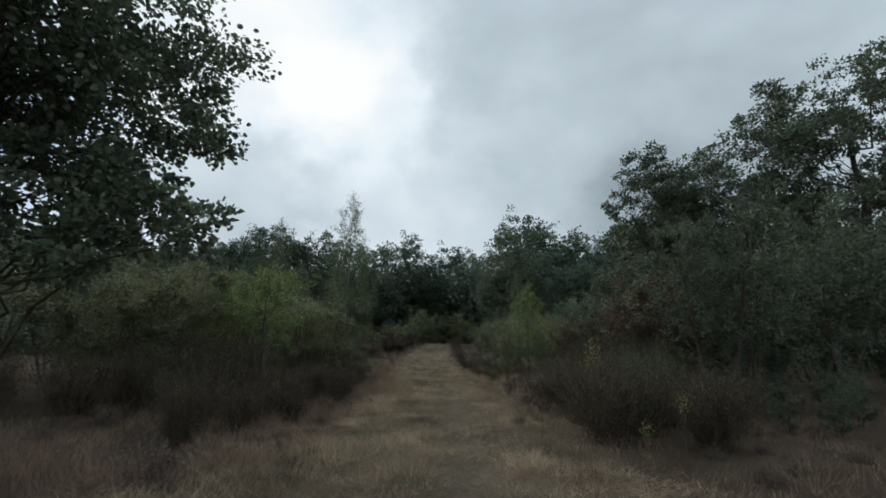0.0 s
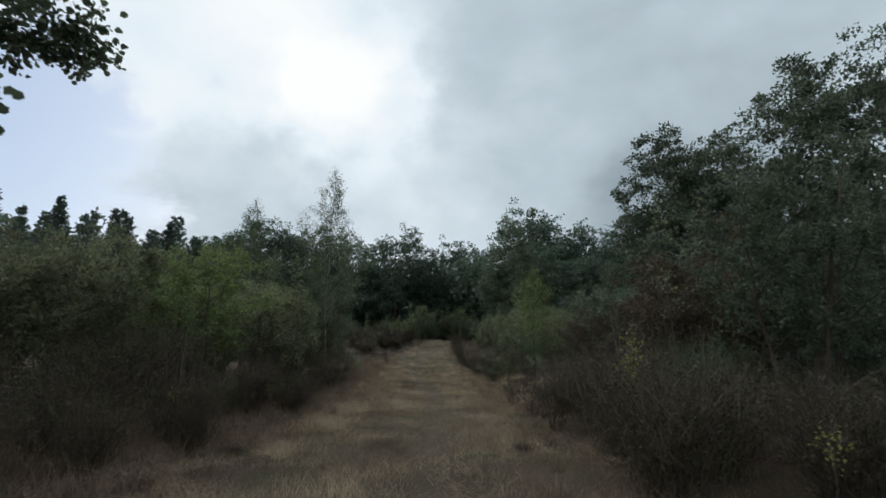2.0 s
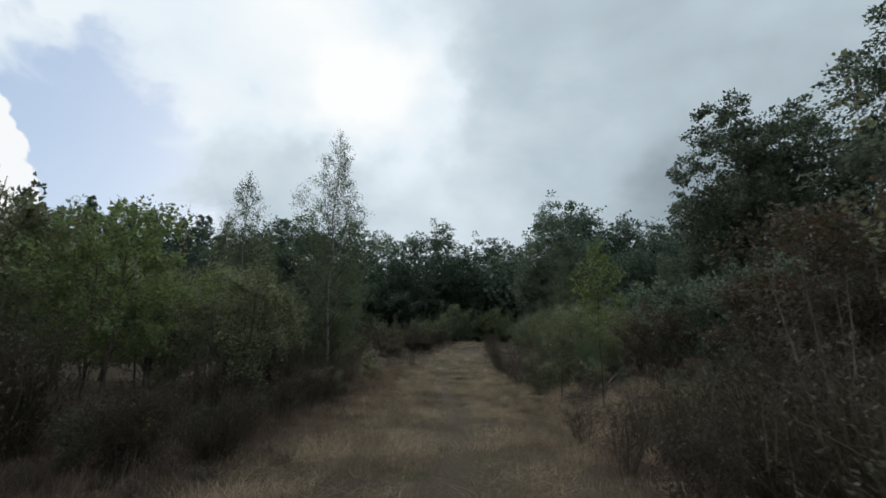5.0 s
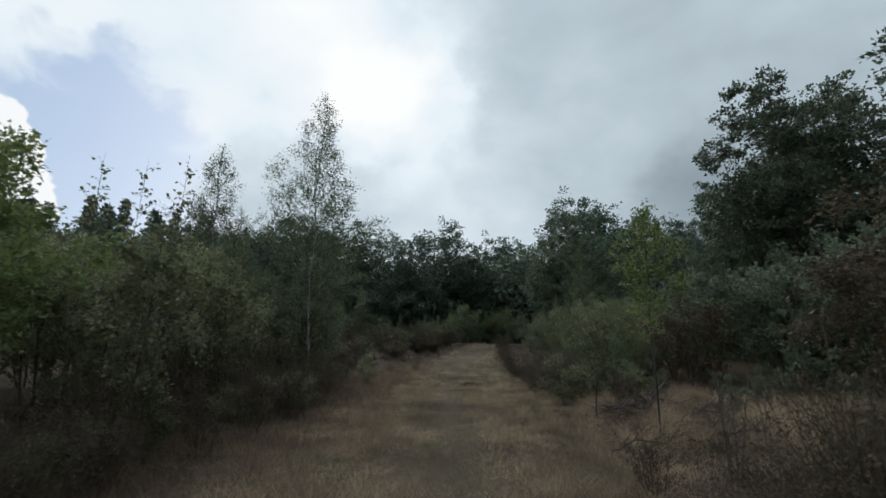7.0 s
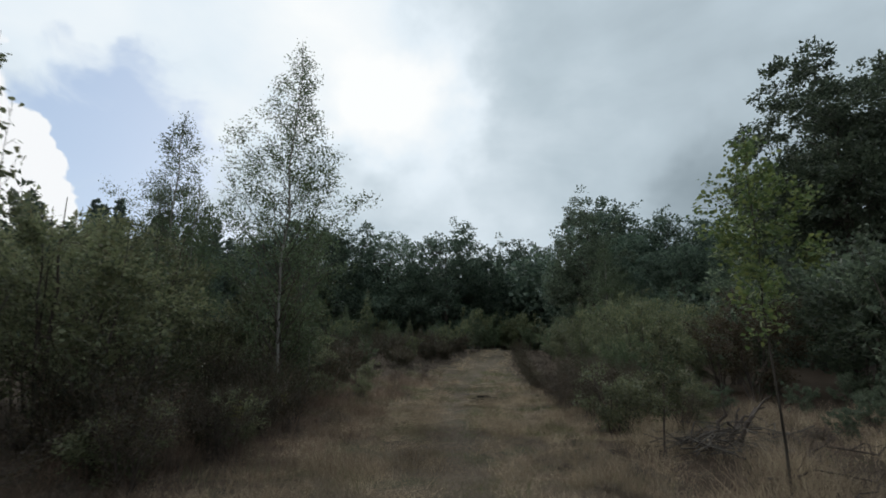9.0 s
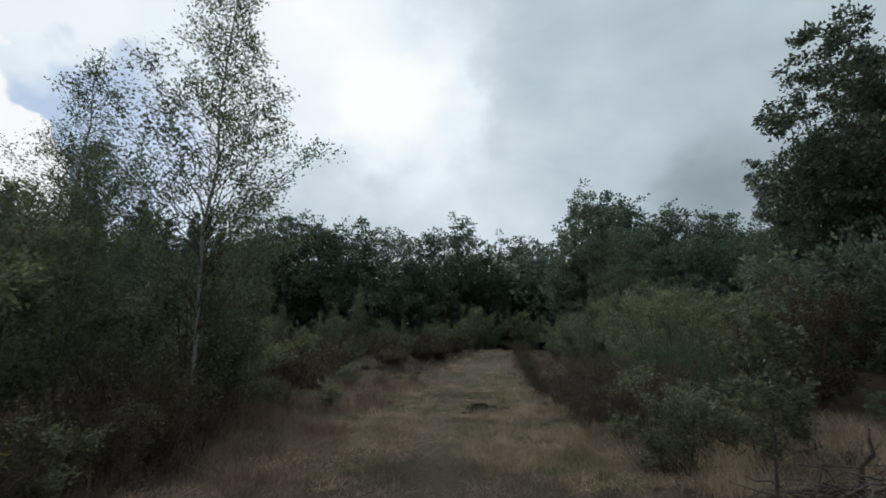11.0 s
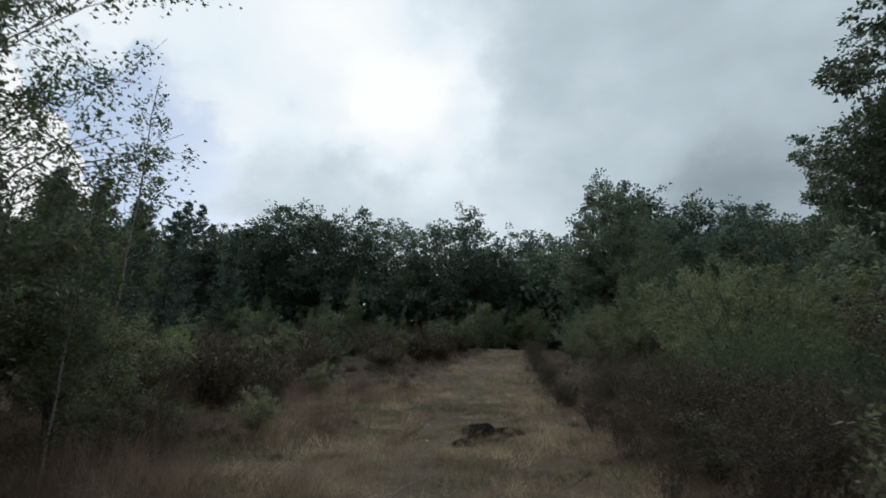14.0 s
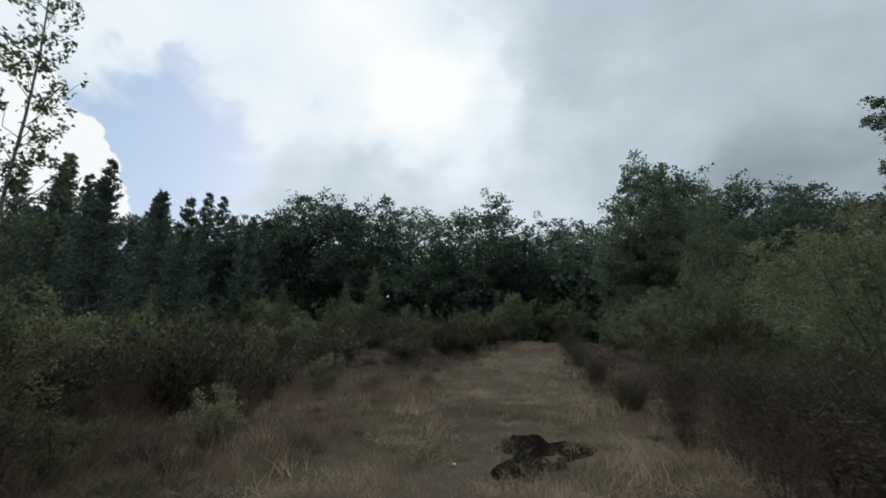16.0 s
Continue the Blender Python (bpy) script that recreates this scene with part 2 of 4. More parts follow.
M_STRAW = leaf_material("dry_grass", [(0.113, 0.083, 0.055), (0.226, 0.170, 0.117), (0.351, 0.280, 0.194), (0.158, 0.129, 0.080)], shine=0.7, glow=0.2, hue=0.05, mottle=(0.8, 0.4, 1.6))
M_GREEN = leaf_material("green_grass", [(0.07, 0.078, 0.038), (0.12, 0.128, 0.06), (0.18, 0.165, 0.095)], shine=0.7, glow=0.2, hue=0.05, mottle=(0.9, 0.5, 1.4))
M_RED = leaf_material("bleached_purple_grass", [(0.084, 0.053, 0.040), (0.137, 0.089, 0.067), (0.199, 0.141, 0.105), (0.106, 0.085, 0.057)], shine=0.7, glow=0.2, hue=0.05, mottle=(0.9, 0.5, 1.4))
M_BARK = bark_material("oak_bark", (0.025, 0.02, 0.016), (0.10, 0.085, 0.07))
M_WHITE = bark_material("birch_bark", (0.05, 0.045, 0.04), (0.23, 0.215, 0.195), 7.0, True)
M_TWIG = bark_material("twig_bark", (0.045, 0.036, 0.03), (0.13, 0.105, 0.09), 20.0)
M_DEAD = bark_material("dead_grey_wood", (0.045, 0.038, 0.033), (0.17, 0.148, 0.128), 14.0)


# ---- the lie of the land ----
def smooth(a, b, v):
    s = np.clip((v - a) / (b - a), 0, 1)
    return s * s * (3 - 2 * s)


def trail_x(y):
    """The middle of the trodden trail, ahead of the start by y."""
    return np.interp(y, [-20, 8, 20, 30, 37, 46, 60, 80, 120], [0.3, 0.4, 0.15, -1.1, -1.5, -1.2, -0.4, 0.4, 3.0])


def beyond(x, y):
    """Metres outside the open grass strip that the trail runs through."""
    left = np.interp(y, [0, 15, 24, 28, 36, 44, 60, 85], [-2.7, -2.4, -2.8, -5.6, -6.6, -4.2, -3.0, -1.4])
    right = np.interp(y, [0, 20, 32, 40, 50, 85], [1.9, 2.2, 2.0, 1.3, 0.8, 1.0])
    return np.maximum(left - x, x - right)


def ground_z(x, y):
    x, y = np.asarray(x, float), np.asarray(y, float)
    z = 2.6 * smooth(32, 84, y) * (1 - 0.6 * smooth(150, 900, y))
    z = z + 0.035 * np.sin(x * 1.3 + y * 0.5) * np.sin(y * 0.9 - x * 0.4) + 0.02 * np.sin(x * 3.1 - 1.0) * np.sin(y * 2.7)
    away = np.abs(x - trail_x(y))
    return z + 0.10 * smooth(2.0, 5.0, away) * (1 - smooth(200, 600, np.abs(x))) - 0.03 * np.exp(-(away / 0.35) ** 2)


def mesh_of(name, verts, quads=None, tris=None, mat=None, rounded=False):
    """A mesh from arrays of corners, four-sided and three-sided faces."""
    if quads is not None and np.shape(quads)[1] == 3:
        quads, tris = None, quads
    quads = np.zeros((0, 4), int) if quads is None else np.asarray(quads, int).reshape(-1, 4)
    tris = np.zeros((0, 3), int) if tris is None else np.asarray(tris, int).reshape(-1, 3)
    me = bpy.data.meshes.new(name)
    me.vertices.add(len(verts))
    me.vertices.foreach_set("co", np.asarray(verts, np.float32).ravel())
    me.loops.add(quads.size + tris.size)
    me.loops.foreach_set("vertex_index", np.concatenate([quads.ravel(), tris.ravel()]).astype(np.int32))
    me.polygons.add(len(quads) + len(tris))
    starts = np.concatenate([np.arange(len(quads)) * 4, quads.size + np.arange(len(tris)) * 3])
    me.polygons.foreach_set("loop_start", starts.astype(np.int32))
    me.update(calc_edges=True)
    me.validate()
    if rounded:
        me.polygons.foreach_set("use_smooth", np.ones(len(me.polygons), bool))
    me.materials.append(mat)
    return me


def part(name, me, parent, label=""):
    ob = new(name, me)
    ob.parent = parent
    return tagged(ob, label)


def mass(name, me, parent):
    """The joined rest of a plant, too fine to pick apart."""
    return tagged(part(name, me, parent), kind="stuff")


def make_ground():
    u = np.linspace(-1, 1, 251)
    gx = np.sinh(u * 6.6) / np.sinh(6.6) * 1500
    gy = 18 + np.sinh(np.linspace(-1, 1, 331) * 5.6) / np.sinh(5.6) * 1500
    xx, yy = np.meshgrid(gx, gy)
    zz = ground_z(xx, yy)
    rng = np.random.default_rng(3)
    zz = zz + rng.normal(0, 0.012, zz.shape) * (np.abs(xx) < 25)
    verts = np.stack([xx, yy, zz], -1).reshape(-1, 3)
    n = len(gx)
    i = (np.arange(len(gy) - 1)[:, None] * n + np.arange(n - 1)[None]).ravel()
    me = mesh_of("ground", verts, np.stack([i, i + 1, i + n + 1, i + n], -1), mat=M_GROUND, rounded=True)
    away = np.abs(xx - trail_x(yy))
    for name, value in (("trail", np.exp(-(away / 0.45) ** 2)), ("verge", smooth(-0.4, 1.6, beyond(xx, yy)))):
        me.attributes.new(name, "FLOAT", "POINT").data.foreach_set("value", value.ravel().astype(np.float32))
    return tagged(new("ground", me), "sandy heath ground with dry straw litter and a trodden trail", "ground", kind="structure")


make_ground()


# ---- plant shapes ----
def unit(v):
    return v / np.maximum(np.linalg.norm(v, axis=-1, keepdims=True), 1e-9)


def tubes(paths, sides):
    """Tapered tubes along paths of (points, radii), as corners and quads."""
    vs, qs, at = [], [], 0
    ring = np.arange(sides) * 2 * np.pi / sides
    for pts, rad in paths:
        pts = np.asarray(pts, float)
        d = unit(np.gradient(pts, axis=0))
        side = np.where(np.abs(d[:, 2:3]) > 0.9, np.array([[1.0, 0, 0]]), np.array([[0, 0, 1.0]]))
        a = unit(np.cross(d, side))
        b = np.cross(d, a)
        v = pts[:, None] + np.asarray(rad)[:, None, None] * (a[:, None] * np.cos(ring)[None, :, None] + b[:, None] * np.sin(ring)[None, :, None])
        vs.append(v.reshape(-1, 3))
        k = np.arange(len(pts) - 1)[:, None] * sides + np.arange(sides)[None]
        k2 = np.arange(len(pts) - 1)[:, None] * sides + (np.arange(sides)[None] + 1) % sides
        qs.append(np.stack([k, k2, k2 + sides, k + sides], -1).reshape(-1, 4) + at)
        at += len(pts) * sides
    return np.concatenate(vs), np.concatenate(qs)


def leaves(rng, points, out, size, broad=0.36, lobed=False, flat=0.35, small=False):
    """One folded leaf at each point, growing along out, as corners and quads."""
    n = len(points)
    grow = unit(out + rng.normal(0, 0.55, (n, 3)) + np.array([0, 0, -0.15]))
    face = unit(np.cross(grow, unit(rng.normal(0, 1, (n, 3)) * (1, 1, flat))))
    side = np.cross(grow, face)
    ln = size * rng.uniform(0.65, 1.3, (n, 1))
    fold = rng.uniform(0.05, 0.3, (n, 1))

    def at(w_, l_, f_):
        return points + ln * (side * w_ + grow * l_ + face * fold * f_)
    if lobed:
        v = np.stack([at(0, 0, 0), at(-broad, 0.35, 1), at(-broad * 0.9, 0.78, 1), at(0, 1, 0), at(broad * 0.9, 0.78, 1), at(broad, 0.35, 1)], 1)
        k = np.arange(n)[:, None] * 6
        q = np.concatenate([k + np.array([0, 3, 2, 1]), k + np.array([0, 5, 4, 3])])
    elif small:
        v = np.stack([at(-broad * 0.7, 0.1, 0), at(broad, 0.45, 1), at(-broad * 0.1, 1.1, 0)], 1)
        q = np.arange(n)[:, None] * 3 + np.arange(3)
    else:
        v = np.stack([at(0, 0, 0), at(broad, 0.45, 1), at(0, 1, 0), at(-broad, 0.45, 1)], 1)
        q = np.arange(n)[:, None] * 4 + np.arange(4)
    return v.reshape(-1, 3), q


def bend(rng, a, b, n=5, sag=0.0, wobble=0.05):
    a, b = np.asarray(a, float), np.asarray(b, float)
    s = np.linspace(0, 1, n)[:, None]
    p = a + (b - a) * s
    ln = np.linalg.norm(b - a)
    p[1:-1] += rng.normal(0, wobble * ln, (n - 2, 3))
    p[:, 2] += sag * ln * (4 * s[:, 0] * (1 - s[:, 0]))
    return p


def branchy(seed, name, height, radius, n_leaf, leaf, leaf_mat, bark, stems=1, low=0.12, rise=0.8, trunk_r=None, branches=34, taper=0.8, belly=0.4, lobed=False, scatter=0.07, lean=0.05, leaf_part="crown", broad=0.36, fill=1.4):
    """A slender tree or a bush: stems, side branches that thin toward the top, twigs and single leaves."""
    rng = np.random.default_rng(seed)
    thing = new(name)
    trunk_r = trunk_r or 0.012 * height
    twigs, tips, outs, share = [], [], [], []
    for s in range(stems):
        az = rng.uniform(0, 6.28)
        spread = 0 if stems == 1 else radius * rng.uniform(0.15, 0.55)
        foot = np.array([math.cos(az), math.sin(az), 0]) * (0 if stems == 1 else 0.12 * rng.uniform(0.3, 1.5))
        h = height * (1 if s == 0 else rng.uniform(0.6, 0.97))
        head = foot + np.array([math.cos(az) * spread, math.sin(az) * spread, h]) + np.append(rng.normal(0, lean * height, 2), 0)
        stem = bend(rng, foot + (0, 0, -0.05), head, 9, 0.0, 0.006)
        r0 = trunk_r * (1 if s == 0 else rng.uniform(0.5, 0.9))
        v, q = tubes([(stem, r0 * np.linspace(1, 0.12, 9))], 7)
        part("trunk" if stems == 1 else "stem", mesh_of("stem", v, q, mat=bark, rounded=True), thing)
        k = max(5, branches // stems)
        for i in range(k):
            f = low + (0.97 - low) * (i + rng.uniform(0, 1)) / k
            p0 = np.array([np.interp(f, np.linspace(0, 1, 9), stem[:, c]) for c in range(3)])
            g = (f - low) / (1 - low)
            shape = 0.35 + 0.65 * (g / belly) ** 0.6 if g < belly else ((1 - g) / (1 - belly)) ** taper
            ln = radius * max(0.06, shape) * rng.uniform(0.65, 1.25)
            a2 = i * 2.4 + rng.uniform(-0.5, 0.5)
            up = rise * rng.uniform(0.6, 1.3)
            d = unit(np.array([math.cos(a2), math.sin(a2), up]))
            p1 = p0 + d * ln
            br = bend(rng, p0, p1, 5, 0.05, 0.05)
            r1 = r0 * (1.05 - f) * 0.42
            twigs.append((br, np.maximum(0.003, r1 * np.linspace(1, 0.2, 5))))
            m = max(2, int(5 * ln / radius))
            held = len(outs)
            for _ in range(m):
                s0 = rng.uniform(0.3, 0.95)
                q0 = np.array([np.interp(s0, np.linspace(0, 1, 5), br[:, c]) for c in range(3)])
                d2 = unit(d * 0.7 + rng.normal(0, 0.6, 3))
                q1 = q0 + d2 * ln * rng.uniform(0.25, 0.5)
                tw = bend(rng, q0, q1, 3, 0.03, 0.05)
                twigs.append((tw, np.maximum(0.0022, r1 * 0.35 * np.array([1, 0.7, 0.3]))))
                c = max(2, int(6 * ln / radius))
                s1 = rng.uniform(0.15, 1.05, c)[:, None]
                tips.append(q0 + (q1 - q0) * s1)
                outs.append(np.repeat(d2[None], c, 0))
            c = 3
            s1 = rng.uniform(0.45, 1.05, c)[:, None]
            tips.append(p0 + (p1 - p0) * s1)
            outs.append(np.repeat(d[None], c, 0))
            count = sum(len(o) for o in outs[held:])
            share.append(np.full(count, ln ** fill / count))
    v, q = tubes(twigs, 3)
    mass("twig_mass", mesh_of("twig_mass", v, q, mat=M_TWIG), thing)
    tips, outs = np.concatenate(tips), np.concatenate(outs)
    share = np.concatenate(share)
    pick = rng.choice(len(tips), n_leaf, p=share / share.sum())
    pts = tips[pick] + rng.normal(0, scatter, (n_leaf, 3))
    pts[:, 2] = np.maximum(pts[:, 2], 0.05)
    v, q = leaves(rng, pts, outs[pick], leaf, broad, lobed, small=not lobed)
    part(leaf_part, mesh_of("crown", v, q, mat=leaf_mat), thing)
    return thing


def broadleaf(seed, name, height, radius, base, n_leaf, leaf, leaf_mat, clusters=40, trunk_r=None, lobed=False, limbs=6, inner=0.5, loose=0.2, clump=(0.22, 0.38), twigs=4, rings=7, small=True, ragged=0.09, boughs=()):
    """A full-grown tree: trunk, limbs that reach into an uneven crown, clumps of leaves with gaps between them."""
    rng = np.random.default_rng(seed)
    thing = new(name)
    trunk_r = trunk_r or height * 0.018
    spine = bend(rng, (0, 0, -0.2), (rng.normal(0, 0.04 * height), rng.normal(0, 0.04 * height), height * 0.8), 9, 0, 0.012)
    v, q = tubes([(spine, trunk_r * np.array([1.35, 1.0, 0.92, 0.82, 0.7, 0.55, 0.4, 0.28, 0.12]))], 10)
    part("trunk", mesh_of("trunk", v, q, mat=M_BARK, rounded=True), thing)
    mid, half = base + (height - base) * 0.46, (height - base) * 0.5
    dirs = unit(rng.normal(0, 1, (clusters, 3)))
    lump = 1 + 0.22 * np.sin(dirs[:, 0] * 3.1 + seed) * np.cos(dirs[:, 1] * 2.7 + seed * 2) + np.clip(rng.normal(0, ragged, clusters), -0.22, 0.16)
    away = (inner + (1 - inner) * rng.uniform(0, 1, clusters) ** 0.6) * lump
    size = radius * rng.uniform(*clump, clusters)
    cent = dirs * away[:, None] * np.array([radius * 0.86, radius * 0.86, half * 0.88]) + np.array([0, 0, mid])
    cent[:, 2] = np.maximum(cent[:, 2], base + 0.3 * size)
    for i, low in enumerate(boughs):
        cent[limbs + i], size[limbs + i] = low, radius * clump[0]
    boughs = []
    for i, (c, s) in enumerate(zip(cent, size)):
        reach = np.hypot(c[0], c[1])
        zf = np.clip((c[2] - 0.55 * reach) / (height * 0.8), 0.14, 0.92)
        p0 = np.array([np.interp(zf, np.linspace(0, 1, 9), spine[:, k]) for k in range(3)])
        path = bend(rng, p0, c, rings, 0.06, 0.05)
        r = trunk_r * (0.42 if i < limbs else 0.18) * (1.05 - 0.7 * zf)
        if i < limbs:
            v, q = tubes([(path, r * np.linspace(1, 0.25, rings))], 7)
            part("limb", mesh_of("limb", v, q, mat=M_BARK, rounded=True), thing)
        else:
            boughs.append((path, r * np.linspace(1, 0.2, rings)))
        for _ in range(twigs):
            boughs.append((bend(rng, path[-2], c + np.clip(rng.normal(0, 0.38, 3), -0.5, 0.5) * s, 4, 0.02, 0.08), r * 0.3 * np.linspace(1, 0.2, 4)))
    v, q = tubes(boughs, 3)
    mass("branch_mass", mesh_of("branch_mass", v, q, mat=M_BARK), thing)
    per = 13
    sub = cent[:, None] + unit(rng.normal(0, 1, (clusters, per, 3)) + (0, 0, 0.25)) * (size[:, None, None] * rng.uniform(0.35, 1.1, (clusters, per, 1)))
    sub = sub.reshape(-1, 3)
    heart = np.repeat(cent, per, 0)
    width = np.repeat(size, per) * loose
    pick = rng.integers(0, len(sub), n_leaf)
    pts = sub[pick] + np.clip(rng.normal(0, 1, (n_leaf, 3)), -1.8, 1.8) * width[pick][:, None] * (1, 1, 0.7)
    v, q = leaves(rng, pts, unit(pts - heart[pick]), leaf, 0.45, lobed, small=small)
    part("crown", mesh_of("crown", v, q, mat=leaf_mat), thing)
    return thing


def conifer(seed, height, radius):
    """A spruce: whorls of drooping branches round a straight stem, thinning to a bare leader."""
    rng = np.random.default_rng(seed)
    thing = new("conifer")
    spine = bend(rng, (0, 0, -0.2), (rng.normal(0, 0.015 * height), 0, height), 8, 0, 0.004)
    v, q = tubes([(spine, height * 0.012 * np.linspace(1, 0.06, 8))], 7)
    part("trunk", mesh_of("trunk", v, q, mat=M_BARK, rounded=True), thing)
    arms, pts, out = [], [], []
    whorls, each = 26, 7
    for i in range(whorls * each):
        f = 0.06 + 0.92 * ((i // each + rng.uniform(0, 0.9)) / whorls)
        ln = radius * ((1 - f) ** 1.0 * rng.uniform(0.35, 1.3) + 0.02)
        a2 = i * 2.4 + rng.uniform(-0.4, 0.4)
        d = unit(np.array([math.cos(a2), math.sin(a2), rng.uniform(-0.15, 0.15) + 0.5 * f]))
        p0 = np.array([np.interp(f, np.linspace(0, 1, 8), spine[:, k]) for k in range(3)])
        arm = bend(rng, p0, p0 + d * ln, 5, -0.1, 0.02)
        arm[-1, 2] += 0.08 * ln
        arms.append((arm, np.maximum(0.006, 0.03 * (1 - f) * np.linspace(1, 0.2, 5))))
        c = int(16 + 110 * ln / radius)
        s1 = rng.uniform(0.08, 1.04, c)
        on = np.stack([np.interp(s1, np.linspace(0, 1, 5), arm[:, k]) for k in range(3)], -1)
        side = np.array([-d[1], d[0], 0]) * (rng.normal(0, 0.2, (c, 1)) * ln * (1.1 - s1[:, None]))
        pts.append(on + side + rng.normal(0, 0.04, (c, 3)) - np.array([0, 0, 1]) * np.abs(rng.normal(0, 0.07 * ln, (c, 1))))
        out.append(np.repeat(d[None], c, 0) + unit(side + 1e-6) * 0.5)
    v, q = tubes(arms, 3)
    mass("branch_mass", mesh_of("branch_mass", v, q, mat=M_BARK), thing)
    pts, out = np.concatenate(pts), np.concatenate(out)
    v, q = leaves(rng, pts, out + (0, 0, -0.1), 0.27, 0.2, flat=1.0, small=True)
    part("crown", mesh_of("crown", v, q, mat=M_NEEDLE), thing)
    return thing


def ribbons(rng, foot, tip, width, droop=0.0, joints=3):
    """Thin tapering blades from foot to tip, as corners, quads and end triangles."""
    n = len(foot)
    d = tip - foot
    side = unit(np.cross(d, rng.normal(0, 1, (n, 3))))
    ln = np.linalg.norm(d, axis=1, keepdims=True)
    hor = unit(d * (1, 1, 0) + 1e-6)
    rows = []
    for j in range(joints):
        s = j / joints
        mid = foot + d * s + hor * ln * droop * (s * s - s) - np.array([0, 0, 1]) * 0
        rows += [mid - side * width * (1 - 0.6 * s), mid + side * width * (1 - 0.6 * s)]
    rows.append(tip)
    v = np.stack(rows, 1)
    m = 2 * joints + 1
    k = np.arange(n)[:, None] * m
    q = np.concatenate([k + np.array([2 * j, 2 * j + 1, 2 * j + 3, 2 * j + 2]) for j in range(joints - 1)]) if joints > 1 else None
    t = k + np.array([m - 3, m - 2, m - 1])
    return v.reshape(-1, 3), q, t


def broom(seed, height, radius, n, coarse=1.0, mat=None):
    """A broom bush: woody base, a sheaf of whippy upright green stems."""
    rng = np.random.default_rng(seed)
    thing = new("broom_bush")
    bases = []
    for s in range(6):
        az, out = rng.uniform(0, 6.28), rng.uniform(0.15, 0.55) * radius
        head = np.array([math.cos(az) * out, math.sin(az) * out, height * rng.uniform(0.35, 0.55)])
        st = bend(rng, (math.cos(az) * 0.08, math.sin(az) * 0.08, -0.05), head, 5, 0, 0.04)
        bases.append(st)
        v, q = tubes([(st, np.linspace(0.022, 0.008, 5))], 5)
        part("stem", mesh_of("stem", v, q, mat=M_TWIG, rounded=True), thing)
    which = rng.integers(0, 6, n)
    s0 = rng.uniform(0.0, 1.0, n)
    st = np.stack(bases)
    ix = s0 * 3.999
    lo = ix.astype(int)
    foot = st[which, lo] + (st[which, lo + 1] - st[which, lo]) * (ix - lo)[:, None]
    foot += rng.normal(0, 0.05, (n, 3)) * (1, 1, 0.4)
    foot[:, :2] += rng.normal(0, 0.34 * radius, (n, 2)) * (0.4 + 0.6 * s0[:, None])
    foot[:, 2] += height * rng.uniform(0, 0.28, n) * s0
    az, tilt = rng.uniform(0, 6.28, n), np.abs(rng.normal(0, 0.6, n))
    d = np.stack([np.cos(az) * tilt, np.sin(az) * tilt, np.ones(n)], -1) + unit(foot * (1, 1, 0) + 1e-6) * 0.4
    tip = foot + unit(d) * (height * rng.uniform(0.12, 0.42, (n, 1)))
    v, q, t = ribbons(rng, foot, tip, 0.0042 * coarse, 0.3, 2)
    mass("shoot_mass", mesh_of("shoot_mass", v, q, t, mat or M_BROOM), thing)
    m = n * 4
    k = rng.integers(0, n, m)
    pts = foot[k] + (tip - foot)[k] * rng.uniform(0.1, 1, (m, 1)) + rng.normal(0, 0.02, (m, 3))
    v, q = leaves(rng, pts, unit((tip - foot)[k]), 0.05 * coarse, 0.24, small=True)
    mass("leaf_mass", mesh_of("leaf_mass", v, q, mat=mat or M_BROOM), thing)
    return thing


def heather(seed, height, radius, n):
    rng = np.random.default_rng(seed)
    az, rr = rng.uniform(0, 6.28, n), radius * np.sqrt(rng.uniform(0, 1, n))
    foot = np.stack([np.cos(az) * rr * 0.6, np.sin(az) * rr * 0.6, np.full(n, 0.0)], -1)
    h = height * (1 - 0.5 * (rr / radius) ** 2) * rng.uniform(0.5, 1.15, n)
    tip = foot * 1.5 + np.stack([rng.normal(0, 0.09, n), rng.normal(0, 0.09, n), h], -1)
    v, q, t = ribbons(rng, foot, tip, 0.006, 0.2, 2)
    thing = new("heather_clump")
    mass("stalk_mass", mesh_of("stalk_mass", v, q, t, M_TWIG), thing)
    m = n * 3
    k = rng.integers(0, n, m)
    pts = foot[k] + (tip - foot)[k] * rng.uniform(0.3, 1.02, (m, 1)) + rng.normal(0, 0.025, (m, 3))
    v, q = leaves(rng, pts, unit((tip - foot)[k]), 0.05, 0.25, small=True)
    mass("sprig_mass", mesh_of("sprig_mass", v, q, mat=M_HEATH), thing)
    return thing


# ---- setting plants out ----
turns = random.Random(7)


def stand(x, y, size=1.0, tall=1.0, turn=None, sink=0.03):
    turn = turns.uniform(0, 360) if turn is None else turn
    return pose(x, y, float(ground_z(x, y)) - sink, 0, 0, turn) @ Matrix.Diagonal((size, size, size * tall, 1))


set_out = set()


def plant(models, spots, label, category, group="", grow=1.0):
    """Sets the models out in turn at spots of (x, y, size[, tall[, turn]]), all sizes times grow."""
    for i, (x, y, size, *rest) in enumerate(spots):
        model = models[i % len(models)]
        at = stand(x, y, size * grow, *rest)
        thing = copy_thing(model, at) if model in set_out else model
        set_out.add(model)
        thing.matrix_basis = at
        tagged(thing, label, category, group)


